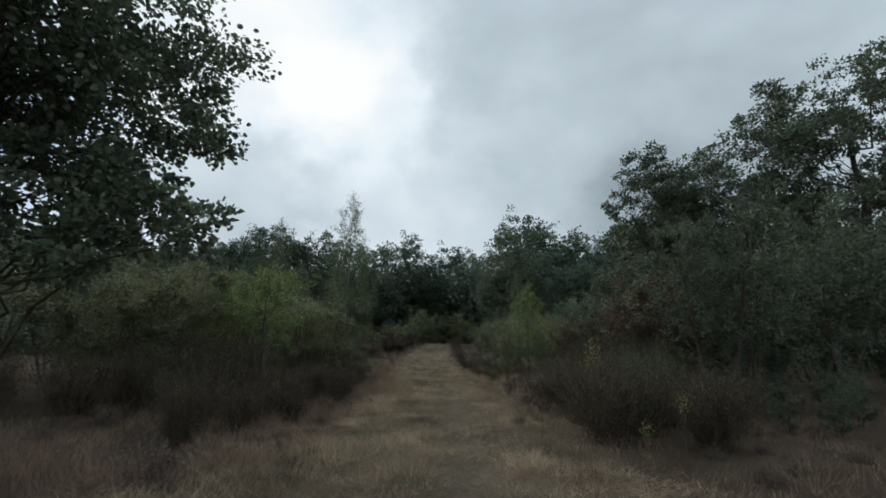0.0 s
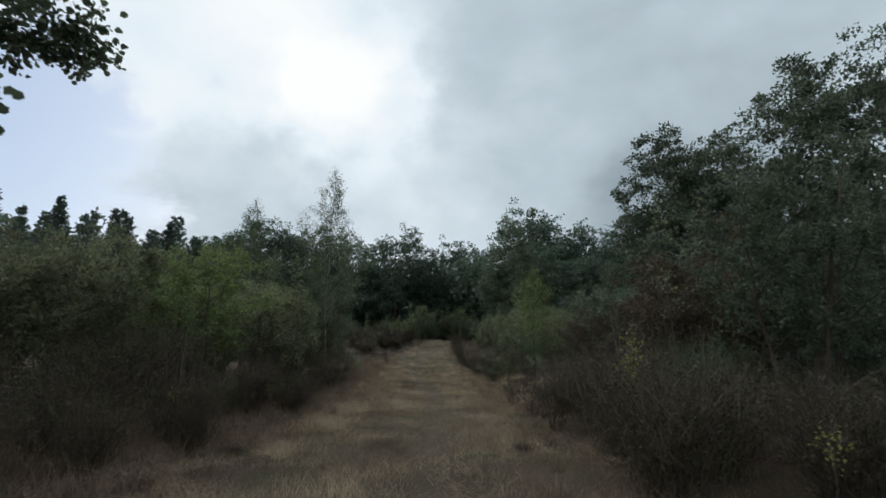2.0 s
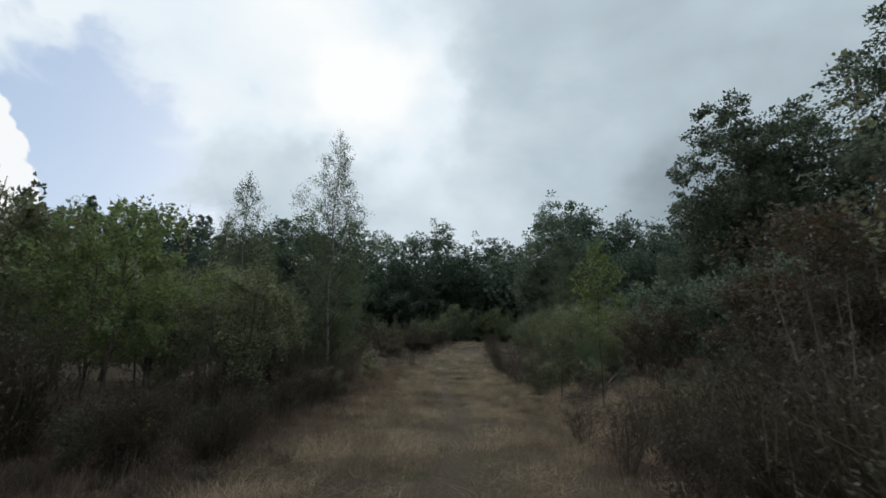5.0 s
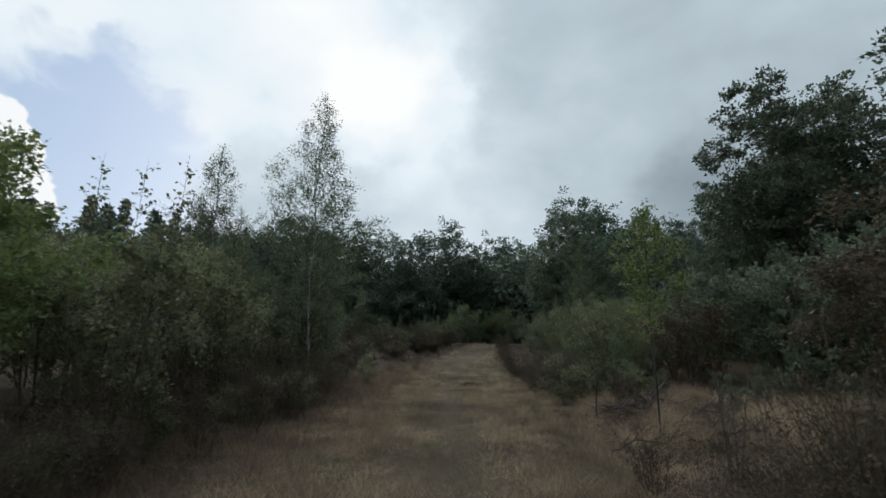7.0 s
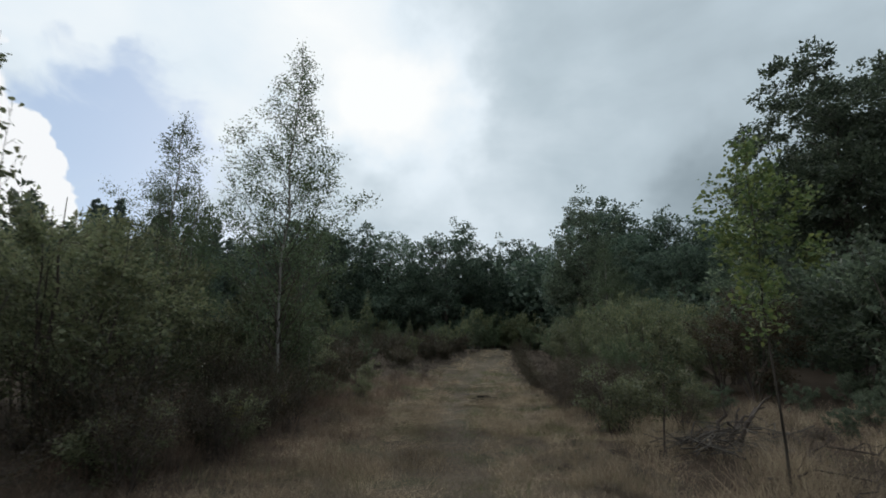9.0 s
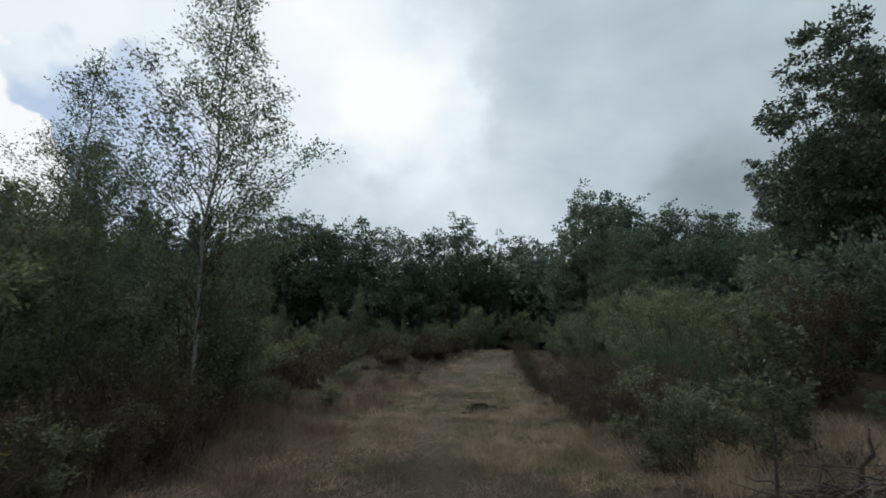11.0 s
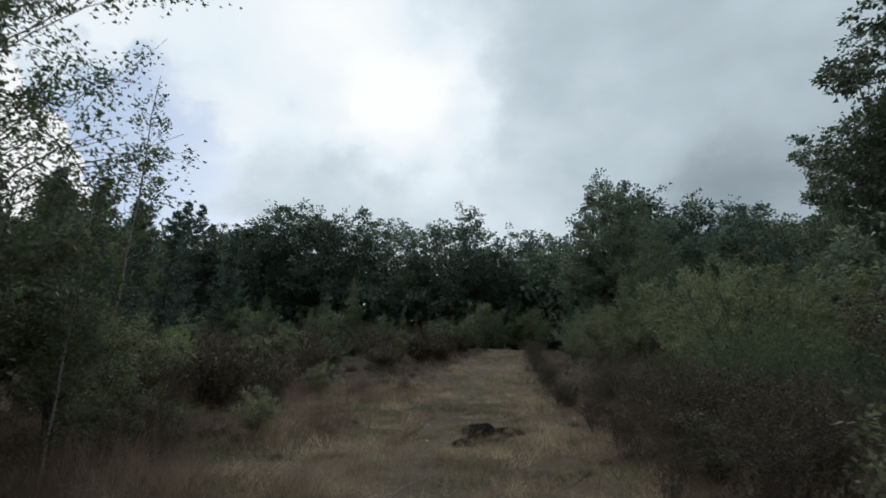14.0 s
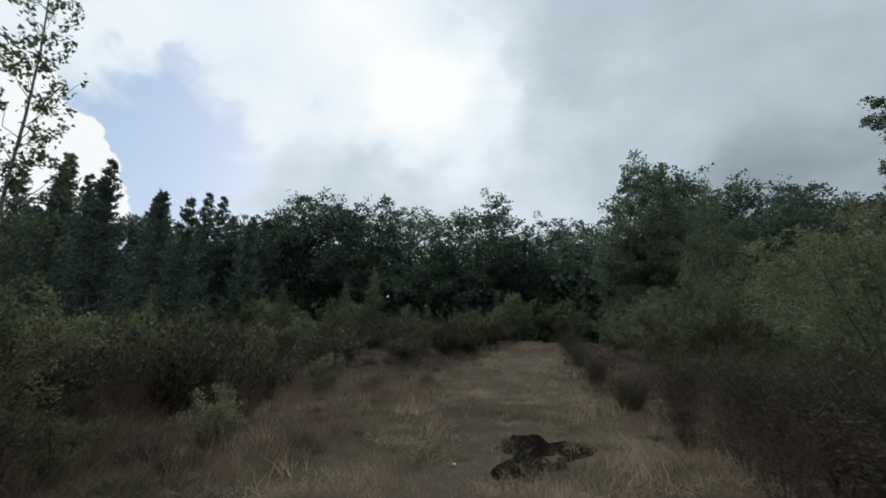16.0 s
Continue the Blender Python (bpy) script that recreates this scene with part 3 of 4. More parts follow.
def strew(seed, n, x0, x1, y0, y1, gap, clear=1.9, low=0.7, high=1.25, keep=None):
    """Spots spread at random over a stretch of the plan, gap apart and off the trail."""
    rng = random.Random(seed)
    out = []
    for _ in range(n * 40):
        x, y = rng.uniform(x0, x1), rng.uniform(y0, y1)
        if abs(x - float(trail_x(y))) < clear or any((x - a[0]) ** 2 + (y - a[1]) ** 2 < gap * gap for a in out):
            continue
        if keep and not keep(x, y):
            continue
        out.append((x, y, rng.uniform(low, high), rng.uniform(0.85, 1.15)))
        if len(out) == n:
            break
    return out


# ---- far woods ----
FAR = dict(inner=0.62, loose=0.17, clump=(0.2, 0.32), limbs=4, twigs=0, rings=4)
far_models = [broadleaf(11, "oak_tree", 21, 8.0, 0.6, 24000, 0.38, M_FAR, 96, **FAR),
              broadleaf(12, "oak_tree", 21, 7.2, 0.4, 23000, 0.38, M_FAR, 92, **FAR),
              broadleaf(13, "oak_tree", 21, 8.8, 0.8, 25000, 0.38, M_FAR, 100, **FAR),
              broadleaf(14, "oak_tree", 21, 6.8, 0.4, 22000, 0.38, M_FAR, 88, **FAR)]
far_spots = [(-76, 88, 0.95), (-57, 97, 0.95), (-45, 98, 0.95), (-38, 87, 0.96), (-32.5, 91, 1.03), (-26, 89, 1.0), (-20, 92, 0.96), (-15.5, 101, 0.8), (-9.0, 93, 0.98), (-4.5, 99, 0.9), (2.5, 118, 1.2), (-1, 106, 0.82), (6.5, 112, 0.92), (13.5, 84, 0.9), (17.5, 100, 1.36), (24, 100, 1.14), (31, 98, 1.08), (38, 99, 1.05), (26, 78, 0.75), (21, 72, 0.66), (33, 80, 0.8), (28, 66, 0.62), (46, 92, 1.0)]
far_spots += [(40, 76, 0.85), (47, 66, 0.9), (35, 60, 0.7), (55, 80, 1.0), (-48, 74, 0.75), (-58, 70, 0.7), (-70, 60, 0.9)]
plant(far_models, far_spots, "dark green full-crowned oak at the edge of the far woods", "tree", "far woods")
pines = [conifer(21, 12.6, 3.4), conifer(22, 13, 3.0), conifer(23, 12.3, 3.6)]
plant(pines, [(-40, 91, 1.5), (-47, 84, 1.58), (-53, 82, 1.62), (-58, 87, 1.8), (-63, 80, 1.75), (-68, 85, 1.9), (-56, 76, 1.5), (-50, 91, 1.72), (-44, 86, 1.42), (-73, 78, 1.9), (-27.5, 50, 0.96), (-31, 53, 1.0), (-29.5, 60, 1.0), (-36, 54, 1.15), (-40, 50, 1.1), (-34, 62, 1.1), (-27, 65, 0.9), (-41, 58, 1.25), (-46, 54, 1.2), (-38.5, 66, 1.1), (-31, 45, 0.8), (-37, 44, 0.95)],
      "dark green conifer with drooping sparse branches", "tree", "conifers at the wood's edge")


def undergrowth():
    """The thicket under and behind the far trees."""
    rng = np.random.default_rng(25)
    n = 52000
    a = np.radians(rng.uniform(-58, 50, n))
    r = rng.uniform(96, 128, n)
    x, y = np.sin(a) * r, np.cos(a) * r
    top = 14.5 + 2.0 * np.sin(x * 0.35) + 1.5 * np.sin(x * 0.9 + y)
    pts = np.stack([x, y, ground_z(x, y) + top * rng.uniform(0, 1, n) ** 1.15], -1)
    v, q = leaves(rng, pts, unit(rng.normal(0, 1, pts.shape)), 0.9, 0.5)
    return tagged(new("undergrowth", mesh_of("undergrowth", v, q, mat=M_FAR)), "dark thicket of undergrowth beneath the far woods", "undergrowth", kind="stuff")


undergrowth()


def thicket():
    """The lower thicket beyond the willows."""
    rng = np.random.default_rng(26)
    n = 26000
    a, r = np.radians(rng.uniform(13, 52, n)), 58 + 32 * rng.uniform(0, 1, n)
    x, y = np.sin(a) * r, np.cos(a) * r
    top = 5.0 + 1.2 * np.sin(x * 0.5) + 1.0 * np.sin(x * 1.1 + y)
    pts = np.stack([x, y, ground_z(x, y) + top * rng.uniform(0, 1, n) ** 1.2], -1)
    v, q = leaves(rng, pts, unit(rng.normal(0, 1, pts.shape)), 0.42, 0.45, small=True)
    return tagged(new("thicket", mesh_of("thicket", v, q, mat=M_FAR)), "dark green thicket at the foot of the woods", "undergrowth", kind="stuff")


thicket()

# ---- the tall oaks on either side ----
side_oaks = [broadleaf(31, "oak_tree", 22, 7.5, 2.0, 52000, 0.25, M_OAK, 84, limbs=9, twigs=2, loose=0.155, ragged=0.17, clump=(0.15, 0.32)), broadleaf(32, "oak_tree", 22, 7.0, 2.0, 50000, 0.25, M_OAK, 80, limbs=9, twigs=2, loose=0.155, ragged=0.17, clump=(0.15, 0.32))]
plant(side_oaks, [(23.8, 49.0, 1.05, 0.98), (29.5, 53, 1.12),  (33.5, 37, 1.26), (26.5, 58, 0.9), (43, 34, 1.15), (11.2, 75, 0.82, 1.05, 60)], "tall dark green oak with a full ragged crown", "tree", "oaks beside the heath")
near_oak = broadleaf(41, "oak_tree", 9.6, 3.2, 3.7, 50000, 0.085, M_OAK, 120, boughs=((3.0, -0.1, 2.9), (2.5, 0.1, 3.0), (1.9, 0.5, 3.2), (1.3, 0.9, 3.1), (0.8, 1.4, 3.4), (1.85, 2.6, 5.3), (1.4, 2.5, 5.5), (1.0, 2.2, 5.2), (1.8, 2.1, 5.8), (0.9, 0.9, 2.7), (0.4, 1.6, 2.9), (1.3, 0.2, 2.6), (0.2, 0.4, 2.8), (1.8, -0.4, 2.7), (0.6, -0.8, 2.9), (0.8, -0.2, 3.9), (1.4, 0.3, 3.9), (0.2, 1.0, 3.8), (1.9, 0.0, 3.7), (-0.3, 0.2, 3.6), (1.0, 1.3, 4.1), (0.4, 0.6, 4.3), (1.6, 0.8, 4.2)), small=False, lobed=True, trunk_r=0.2, limbs=10, inner=0.3, loose=0.2, clump=(0.17, 0.29))
plant([near_oak], [(-6.4, 6.4, 1.0, 1.0, 0)], "dark leafy oak whose boughs hang out over the heath", "tree")

# ---- birches and young trees ----
birches = [branchy(51, "birch_tree", 10.1, 2.5, 26000, 0.058, M_BIRCH, M_WHITE, low=0.04, rise=1.15, branches=130, belly=0.22, taper=0.9, fill=1.25, trunk_r=0.048, lean=0.008, broad=0.42, scatter=0.1),
           branchy(52, "birch_tree", 8.8, 2.2, 21000, 0.058, M_BIRCH, M_WHITE, low=0.04, rise=1.3, branches=110, belly=0.22, taper=0.9, fill=1.25, trunk_r=0.055, lean=0.01, broad=0.42, scatter=0.1)]
slender_birch = branchy(53, "birch_tree", 6.4, 1.15, 4200, 0.062, M_BIRCH, M_WHITE, low=0.05, rise=1.3, branches=60, belly=0.25, taper=0.8, trunk_r=0.035, lean=0.008, broad=0.42, scatter=0.04)
plant([slender_birch], [(-6.2, 29.5, 1.02), (-4.9, 27.4, 0.6), (-8.4, 30.4, 0.7)], "thin young birch with a few dark leaves on upright twigs", "birch", "birches")
plant(birches, [(-5.0, 25.6, 1.0, 1.0, 10), (-9.3, 26.9, 1.0, 1.0, 40)], "slender young birch with pale bark and small airy leaves", "birch", "birches")
for x, y, s, k in ((-10.9, 28.4, 0.85, 1.0), (-7.6, 25.6, 0.68, 1.0), (-13.4, 62.5, 0.62, 1.05), (-15.2, 61, 0.5, 1.0), (14.4, 45, 0.98, 1.0), (13.2, 53, 0.6, 1.0), (15.0, 58, 0.8, 1.0), (-3.6, 78, 0.6, 1.0), (7.6, 49, 1.0, 1.05), (-19, 58, 0.55, 1.0)):
    copy_thing(birches[turns.randrange(2)], stand(x, y, s, k))
young = [branchy(61, "young_oak", 4.1, 0.95, 2600, 0.085, M_SHRUB, M_TWIG, low=0.25, rise=0.7, branches=32, lobed=True, trunk_r=0.035),
         branchy(62, "young_oak", 4.0, 1.5, 9000, 0.08, M_YELLOW, M_TWIG, low=0.25, rise=0.55, branches=38, trunk_r=0.045),
         branchy(63, "thin_sapling", 4.0, 0.36, 190, 0.062, M_SHRUB, M_TWIG, low=0.4, rise=1.5, branches=14, lobed=True, lean=0.02, trunk_r=0.013, scatter=0.04),
         branchy(64, "thin_sapling", 1.7, 0.22, 70, 0.042, M_SPRIG, M_TWIG, low=0.68, rise=0.8, branches=12, lobed=True, trunk_r=0.012, scatter=0.04)]
plant([branchy(68, "young_oak", 4.4, 0.66, 2400, 0.06, M_YELLOW, M_BARK, low=0.4, rise=1.0, branches=34, lobed=True, lean=0.01, trunk_r=0.018)], [(3.65, 20.4, 1.0)], "young oak sapling with fresh yellowish green leaves", "sapling", "saplings")
plant([young[0]], [(3.0, 22.6, 0.55), (-3.6, 16.5, 0.72), (-4.6, 20.0, 0.75)], "young oak sapling with dull green leaves on a thin stem", "sapling", "saplings")
plant([young[1]], [(-5.7, 15.8, 1.0, 1.02), (-9.8, 35.8, 0.52), (-7.0, 16.9, 0.86)], "young tree with yellowing green leaves", "sapling", "yellowing saplings")
plant([young[2]], [(-3.93, 17.25, 1.07), (-4.05, 17.95, 0.93), (-5.3, 18.0, 1.12), (-6.2, 18.3, 1.2), (5.5, 13.6, 1.33), (6.4, 14.4, 1.35)], "thin bare-stemmed sapling with a few large leaves", "sapling", "thin saplings")
plant([young[3]], [(3.1, 9.75, 1.05), (3.35, 6.9, 0.62), (-3.45, 10.4, 0.5), (2.4, 5.9, 0.45), (2.7, 9.2, 0.9), (-3.1, 20.8, 0.5), (-3.0, 13.2, 0.45), (-3.5, 22.9, 0.5), (-3.4, 9.0, 0.4), (-4.4, 8.4, 0.45)], "small sapling with pale yellow-green leaves", "sapling", "yellow sprigs", 1.03)
dead_bush = branchy(65, "dead_bush", 2.7, 0.9, 60, 0.05, M_HEATH, M_DEAD, stems=6, low=0.2, rise=1.0, branches=44)
plant([dead_bush], [(4.3, 13.2, 1.0), (4.9, 11.9, 0.8), (3.4, 17.2, 0.55), (-4.3, 12.2, 0.75), (-5.8, 18.9, 0.8)], "dead grey leafless bush", "bush", "dead bushes")

# ---- bushes ----
brown_shrubs = [branchy(66, "heath_shrub", 1.5, 0.75, 3400, 0.034, M_BROWN, M_TWIG, stems=9, low=0.03, rise=1.3, branches=90, scatter=0.04),
                branchy(67, "heath_shrub", 1.35, 0.8, 2600, 0.034, M_BROWN, M_TWIG, stems=9, low=0.03, rise=1.2, branches=90, scatter=0.04)]
plant(brown_shrubs, [(2.7, 27.4, 0.9), (2.15, 28.5, 0.6), (3.3, 28.2, 1.1), (2.75, 29.5, 1.0), (3.5, 29.8, 1.1), (2.2, 30.9, 0.7), (2.95, 31.4, 1.05), (2.5, 32.5, 0.75), (3.5, 32.8, 1.1), (2.2, 34.1, 0.7), (2.6, 36.2, 0.8), (3.6, 26.4, 0.9), (4.2, 25.4, 0.7), (-3.0, 15.2, 0.75), (-3.3, 13.2, 0.9), (-3.2, 17.4, 0.8), (-3.3, 19.0, 0.85), (-3.4, 21.0, 0.8), (-3.5, 22.4, 0.8), (-4.0, 24.6, 0.7), (-3.3, 10.8, 0.8), (2.5, 14.6, 0.75), (2.6, 12.6, 0.8), (2.4, 16.8, 0.6), (-5.0, 29.0, 0.7), (-6.2, 31.2, 0.75), (-5.2, 33.2, 0.6), (-7.4, 33.0, 0.8)],
      "brown twiggy heath shrub beside the trail", "shrub", "brown shrubs", 0.92)
bushes = [branchy(71, "leafy_bush", 2.94, 1.45, 11000, 0.068, M_SHRUB, M_TWIG, stems=5, low=0.08, rise=0.8, branches=40),
          branchy(72, "leafy_bush", 2.76, 1.5, 11000, 0.068, M_SHRUB, M_TWIG, stems=4, low=0.1, rise=0.7, branches=40),
          branchy(73, "leafy_bush", 3.13, 1.35, 11000, 0.068, M_SHRUB, M_TWIG, stems=6, low=0.06, rise=0.9, branches=42)]
sparse_bushes = [branchy(74, "leafy_bush", 3.0, 1.45, 5000, 0.11, M_OAK, M_TWIG, stems=4, low=0.06, rise=0.8, branches=26),
                 branchy(75, "leafy_bush", 3.1, 1.4, 5000, 0.11, M_OAK, M_TWIG, stems=4, low=0.06, rise=0.85, branches=26)]
small_tree = branchy(76, "small_tree", 5.1, 2.2, 17000, 0.085, M_OAK, M_BARK, stems=3, low=0.24, rise=0.75, branches=60, trunk_r=0.075)
plant([small_tree], [(6.5, 11.7, 1.0, 1.0, 30)], "small dull green tree with dark forked stems", "tree")
dark_bushes = [branchy(79, "leafy_bush", 3.0, 1.4, 11000, 0.068, M_OAK, M_TWIG, stems=5, low=0.08, rise=0.8, branches=40),
               branchy(80, "leafy_bush", 2.9, 1.45, 10000, 0.068, M_BROWN, M_TWIG, stems=5, low=0.08, rise=0.75, branches=40)]
tall_bush = [(8.1, 13.4, 1.4, 1.0), (7.0, 15.4, 1.25, 1.0), (9.6, 15.6, 1.5, 1.0), (8.4, 20.2, 1.4, 1.0), (10.8, 19.2, 1.87, 1.0), (8.6, 18.0, 1.85, 1.0), (12.5, 16.0, 2.3, 1.0), (-7.6, 12.8, 0.95), (-9.2, 13.4, 1.05), (-8.4, 15.6, 1.0), (-7.0, 18.8, 0.9), (-10.6, 17.2, 1.1), (-6.2, 20.8, 0.85), (-8.6, 21.6, 1.0), (-11.4, 21.4, 1.2), (-6.9, 23.4, 0.95), (-10.2, 24.4, 1.1), (-12.2, 29.6, 0.8), (-8.2, 28.0, 0.7)]
tall_bush += [(-11, 11, 1.0), (-6.4, 29.8, 0.55), (-5.6, 28.2, 0.55), (-9.0, 31.4, 0.55), (-17, 33, 1.0), (-5.6, 26.8, 0.85), (-21, 36, 1.0), (9.4, 33.5, 1.4)]
plant(dark_bushes, [b for b in tall_bush if b[0] > 0], "dark green leafy bush crowding the far side of the broom", "bush", "leafy bushes")
plant(bushes, [b for b in tall_bush if b[0] < 0], "dense dull green leafy bush beside the trail", "bush", "leafy bushes", 1.38)
back_bush = [(-15.5, 20, 1.45), (-13, 14.5, 1.25), (-13.5, 25, 1.3), (-19, 27, 1.5), (12.0, 29.0, 1.2), (12.5, 31.5, 1.5), (14.0, 35, 1.6), (12.0, 37, 1.4), (16, 28, 1.7), (18, 34, 1.9), (14.5, 24, 1.5), (16.5, 40, 1.6), (20, 42, 1.8), (12.6, 42.5, 1.4), (19, 24, 1.9), (22, 30, 2.0), (17.5, 19, 1.9)]
plant(sparse_bushes, back_bush, "tall dull green leafy bush behind the nearer ones", "bush", "leafy bushes", 1.33)
under_bush = [(7.0, 24.8, 0.35), (8.6, 26.6, 0.45), (10.2, 28.4, 0.5), (11.6, 27.2, 0.5), (9.0, 29.8, 0.5), (11.0, 31.0, 0.6), (13.2, 29.4, 0.6), (13.0, 33.2, 0.6), (10.6, 35.0, 0.6), (8.0, 35.4, 0.55), (14.8, 26.0, 0.6), (13.4, 22.0, 0.6), (11.6, 21.6, 0.5), (15.6, 31.6, 0.7), (11.4, 24.0, 0.4), (6.6, 29.4, 0.4), (7.4, 9.4, 0.4), (8.8, 10.6, 0.5), (7.4, 11.0, 0.5), (9.8, 12.4, 0.6), (6.6, 9.6, 0.35), (10.8, 13.6, 0.6)]
plant(sparse_bushes, under_bush, "low straggling green bush at the edge of the clearing", "bush", "low bushes", 0.65)
slim_birch = branchy(83, "birch_tree", 5.2, 0.85, 4200, 0.085, M_OLIVE, M_WHITE, low=0.06, rise=1.1, branches=40, belly=0.3, taper=1.0, trunk_r=0.04, lean=0.01)
plant([slim_birch], [(-13.6, 62.8, 1.3), (-16.2, 60.0, 0.7), (-9.2, 63.5, 0.75), (-8.9, 34.8, 0.5), (-20.0, 57.0, 0.8), (-3.4, 76.0, 1.0), (-10.6, 37.4, 0.45), (4.9, 43.4, 0.95)], "slim yellowish young birch on the heath", "birch", "young birches")
willows = [branchy(81, "willow_bush", 4.6, 2.6, 22000, 0.10, M_OLIVE, M_TWIG, stems=7, low=0.05, rise=0.6, branches=84, broad=0.2),
           branchy(82, "willow_bush", 4.4, 2.4, 20000, 0.10, M_SHRUB, M_TWIG, stems=7, low=0.05, rise=0.7, branches=80, broad=0.2)]
plant(willows, [(5.9, 34.6, 0.95), (8.4, 41.5, 1.05), (6.1, 43.6, 0.95), (10.4, 38.6, 0.95), (7.6, 38.0, 0.72), (5.0, 47.0, 0.85), (9.5, 46, 1.1), (5.5, 54, 0.9)], "broad olive green willow bush with narrow leaves", "bush", "willow bushes")
small_green = branchy(91, "bramble_bush", 1.6, 0.75, 5000, 0.062, M_SHRUB, M_TWIG, stems=5, low=0.05, rise=0.7, branches=30)
plant([small_green], [(2.75, 24.5, 0.92), (3.3, 26.0, 0.75), (-3.7, 19.4, 0.6), (-3.8, 17.0, 0.6), (-3.5, 15.5, 0.45), (-4.0, 22.8, 0.55), (-3.9, 13.4, 0.5), (3.0, 29.2, 0.6), (-3.6, 21.6, 0.6), (-4.6, 31.6, 0.55), (4.9, 27.0, 0.8), (-8.2, 37.5, 1.0), (-6.3, 38.8, 0.7), (-4.9, 29.6, 0.5), (-5.0, 28.4, 0.55)], "small bright green bramble bush in dry grass", "bush", "small bushes")
field = [(1.6, 88, 1.7), (-1.2, 89, 1.6), (3.2, 90, 1.9), (0.3, 96, 2.2), (2.4, 94, 2.2), (-2.6, 92, 1.9), (-4.1, 83, 2.0), (-16, 56, 1.0), (-21, 60, 1.1), (-10, 60, 0.9), (-6, 66, 1.0), (-2.6, 74, 1.2), (-5.2, 76, 1.2), (-8, 72, 1.1), (-25, 64, 1.3), (-12, 68, 1.1), (-18, 68, 1.3), (5, 66, 1.0), (8, 62, 1.2), (3.4, 78, 1.1), (-28, 70, 1.4), (4.6, 58, 0.8), (11, 66, 1.3), (7, 70, 1.2), (0.5, 92, 1.3), (-4, 88, 1.3), (4, 88, 1.3), (-1.5, 84, 0.9), (2.2, 98, 1.6), (-3, 102, 1.6), (6, 100, 1.8)]
field += [(-8, 98, 1.6), (-13, 94, 1.5), (10, 94, 1.8), (12, 76, 1.4), (16, 64, 1.4), (-18, 86, 1.5), (-24, 82, 1.5), (-31, 82, 1.6), (-38, 80, 1.6), (1.0, 110, 2.0), (15, 54, 1.2), (18, 58, 1.4), (-9, 47, 0.7), (-13, 50, 0.8), (-18, 48, 0.9), (-7, 54, 0.75), (-22, 53, 0.9), (-12, 44, 0.7), (-15, 43, 0.75), (-5.2, 60, 0.8), (-19, 43, 0.7), (-24, 47, 0.7)]
heath_bushes = [branchy(77, "leafy_bush", 3.0, 1.45, 5000, 0.11, M_OLIVE, M_TWIG, stems=4, low=0.06, rise=0.85, branches=26),
                branchy(78, "leafy_bush", 3.2, 1.2, 5000, 0.11, M_BIRCH, M_TWIG, stems=4, low=0.06, rise=0.95, branches=26)]
plant(heath_bushes, field, "greyish green bush on the open heath", "bush", "bushes on the heath", 0.98)

brooms = [broom(101, 1.7, 0.95, 1100), broom(102, 1.55, 1.0, 1100), broom(103, 1.8, 0.9, 1100)]
far_brooms = [broom(104, 1.7, 1.05, 420, 2.2), broom(105, 1.5, 1.1, 420, 2.2)]
broom_spots = [(2.9, 8.6, 0.95), (3.7, 9.5, 1.0), (3.0, 10.4, 0.95), (4.3, 8.0, 0.85), (4.5, 10.6, 1.05), (3.5, 11.8, 1.0), (4.7, 12.6, 1.0), (3.6, 13.4, 0.95), (4.4, 14.4, 1.1), (3.5, 15.2, 0.9), (5.3, 13.8, 1.1), (4.5, 16.0, 0.7), (5.4, 9.6, 0.8), (-5.2, 11.4, 1.0), (-6.4, 10.6, 0.9), (-6.0, 12.2, 1.15), (-7.4, 10.2, 0.95), (-5.4, 13.8, 1.1), (-6.8, 14.4, 1.2), (-3.9, 16.4, 0.9), (-4.0, 19.6, 0.9)]
broom_spots += [(-5.2, 20.4, 1.1), (-4.0, 21.6, 0.85), (-4.2, 23.6, 0.9), (-5.6, 24.4, 1.1), (-4.9, 26.0, 0.85), (-6.0, 26.8, 1.0), (-8.6, 9.4, 0.9), (-9.8, 10.6, 1.0), (3.1, 30.6, 0.95), (3.8, 32.4, 1.05), (4.1, 29.4, 1.1), (4.8, 34.6, 1.0), (3.6, 34.8, 1.0), (4.6, 34, 1.1), (5.8, 33.4, 1.1), (6.6, 35.2, 1.1), (2.0, 38, 0.7), (4.2, 37.2, 1.0)]
broom_spots += [(3.6, 40, 0.9), (5.6, 36, 1.1), (4.4, 31.2, 0.9), (-3.0, 10.2, 0.55), (-2.9, 14.3, 0.55), (-3.2, 15.7, 0.5), (-3.5, 8.9, 0.6), (-3.6, 11.0, 0.75), (-3.9, 7.7, 0.65), (-3.5, 13.6, 0.7), (-4.6, 9.6, 0.8), (1.9, 44, 0.8), (1.8, 52, 0.9), (1.9, 60, 1.0), (2.1, 66, 1.0)]
plant([broom(106, 2.3, 1.05, 1500, 1.0, M_FRESH)], [(4.4, 31.6, 1.0), (5.2, 32.8, 1.05), (5.4, 31.0, 0.95), (4.6, 11.2, 0.75), (5.2, 12.4, 0.8), (3.9, 33.6, 0.8)], "tall fresh green broom bush with dense upright stems", "broom bush", "broom bushes")
plant(brooms, broom_spots, "dark green broom bush with whippy upright stems", "broom bush", "broom bushes")
plant(far_brooms, strew(5, 46, -26, -4.5, 40, 72, 2.0, 4.0, 1.0, 1.5, lambda x, y: y > 42 + 4 * math.sin(x)), "dark green broom bush out on the heath", "broom bush", "broom on the heath", 1.15)
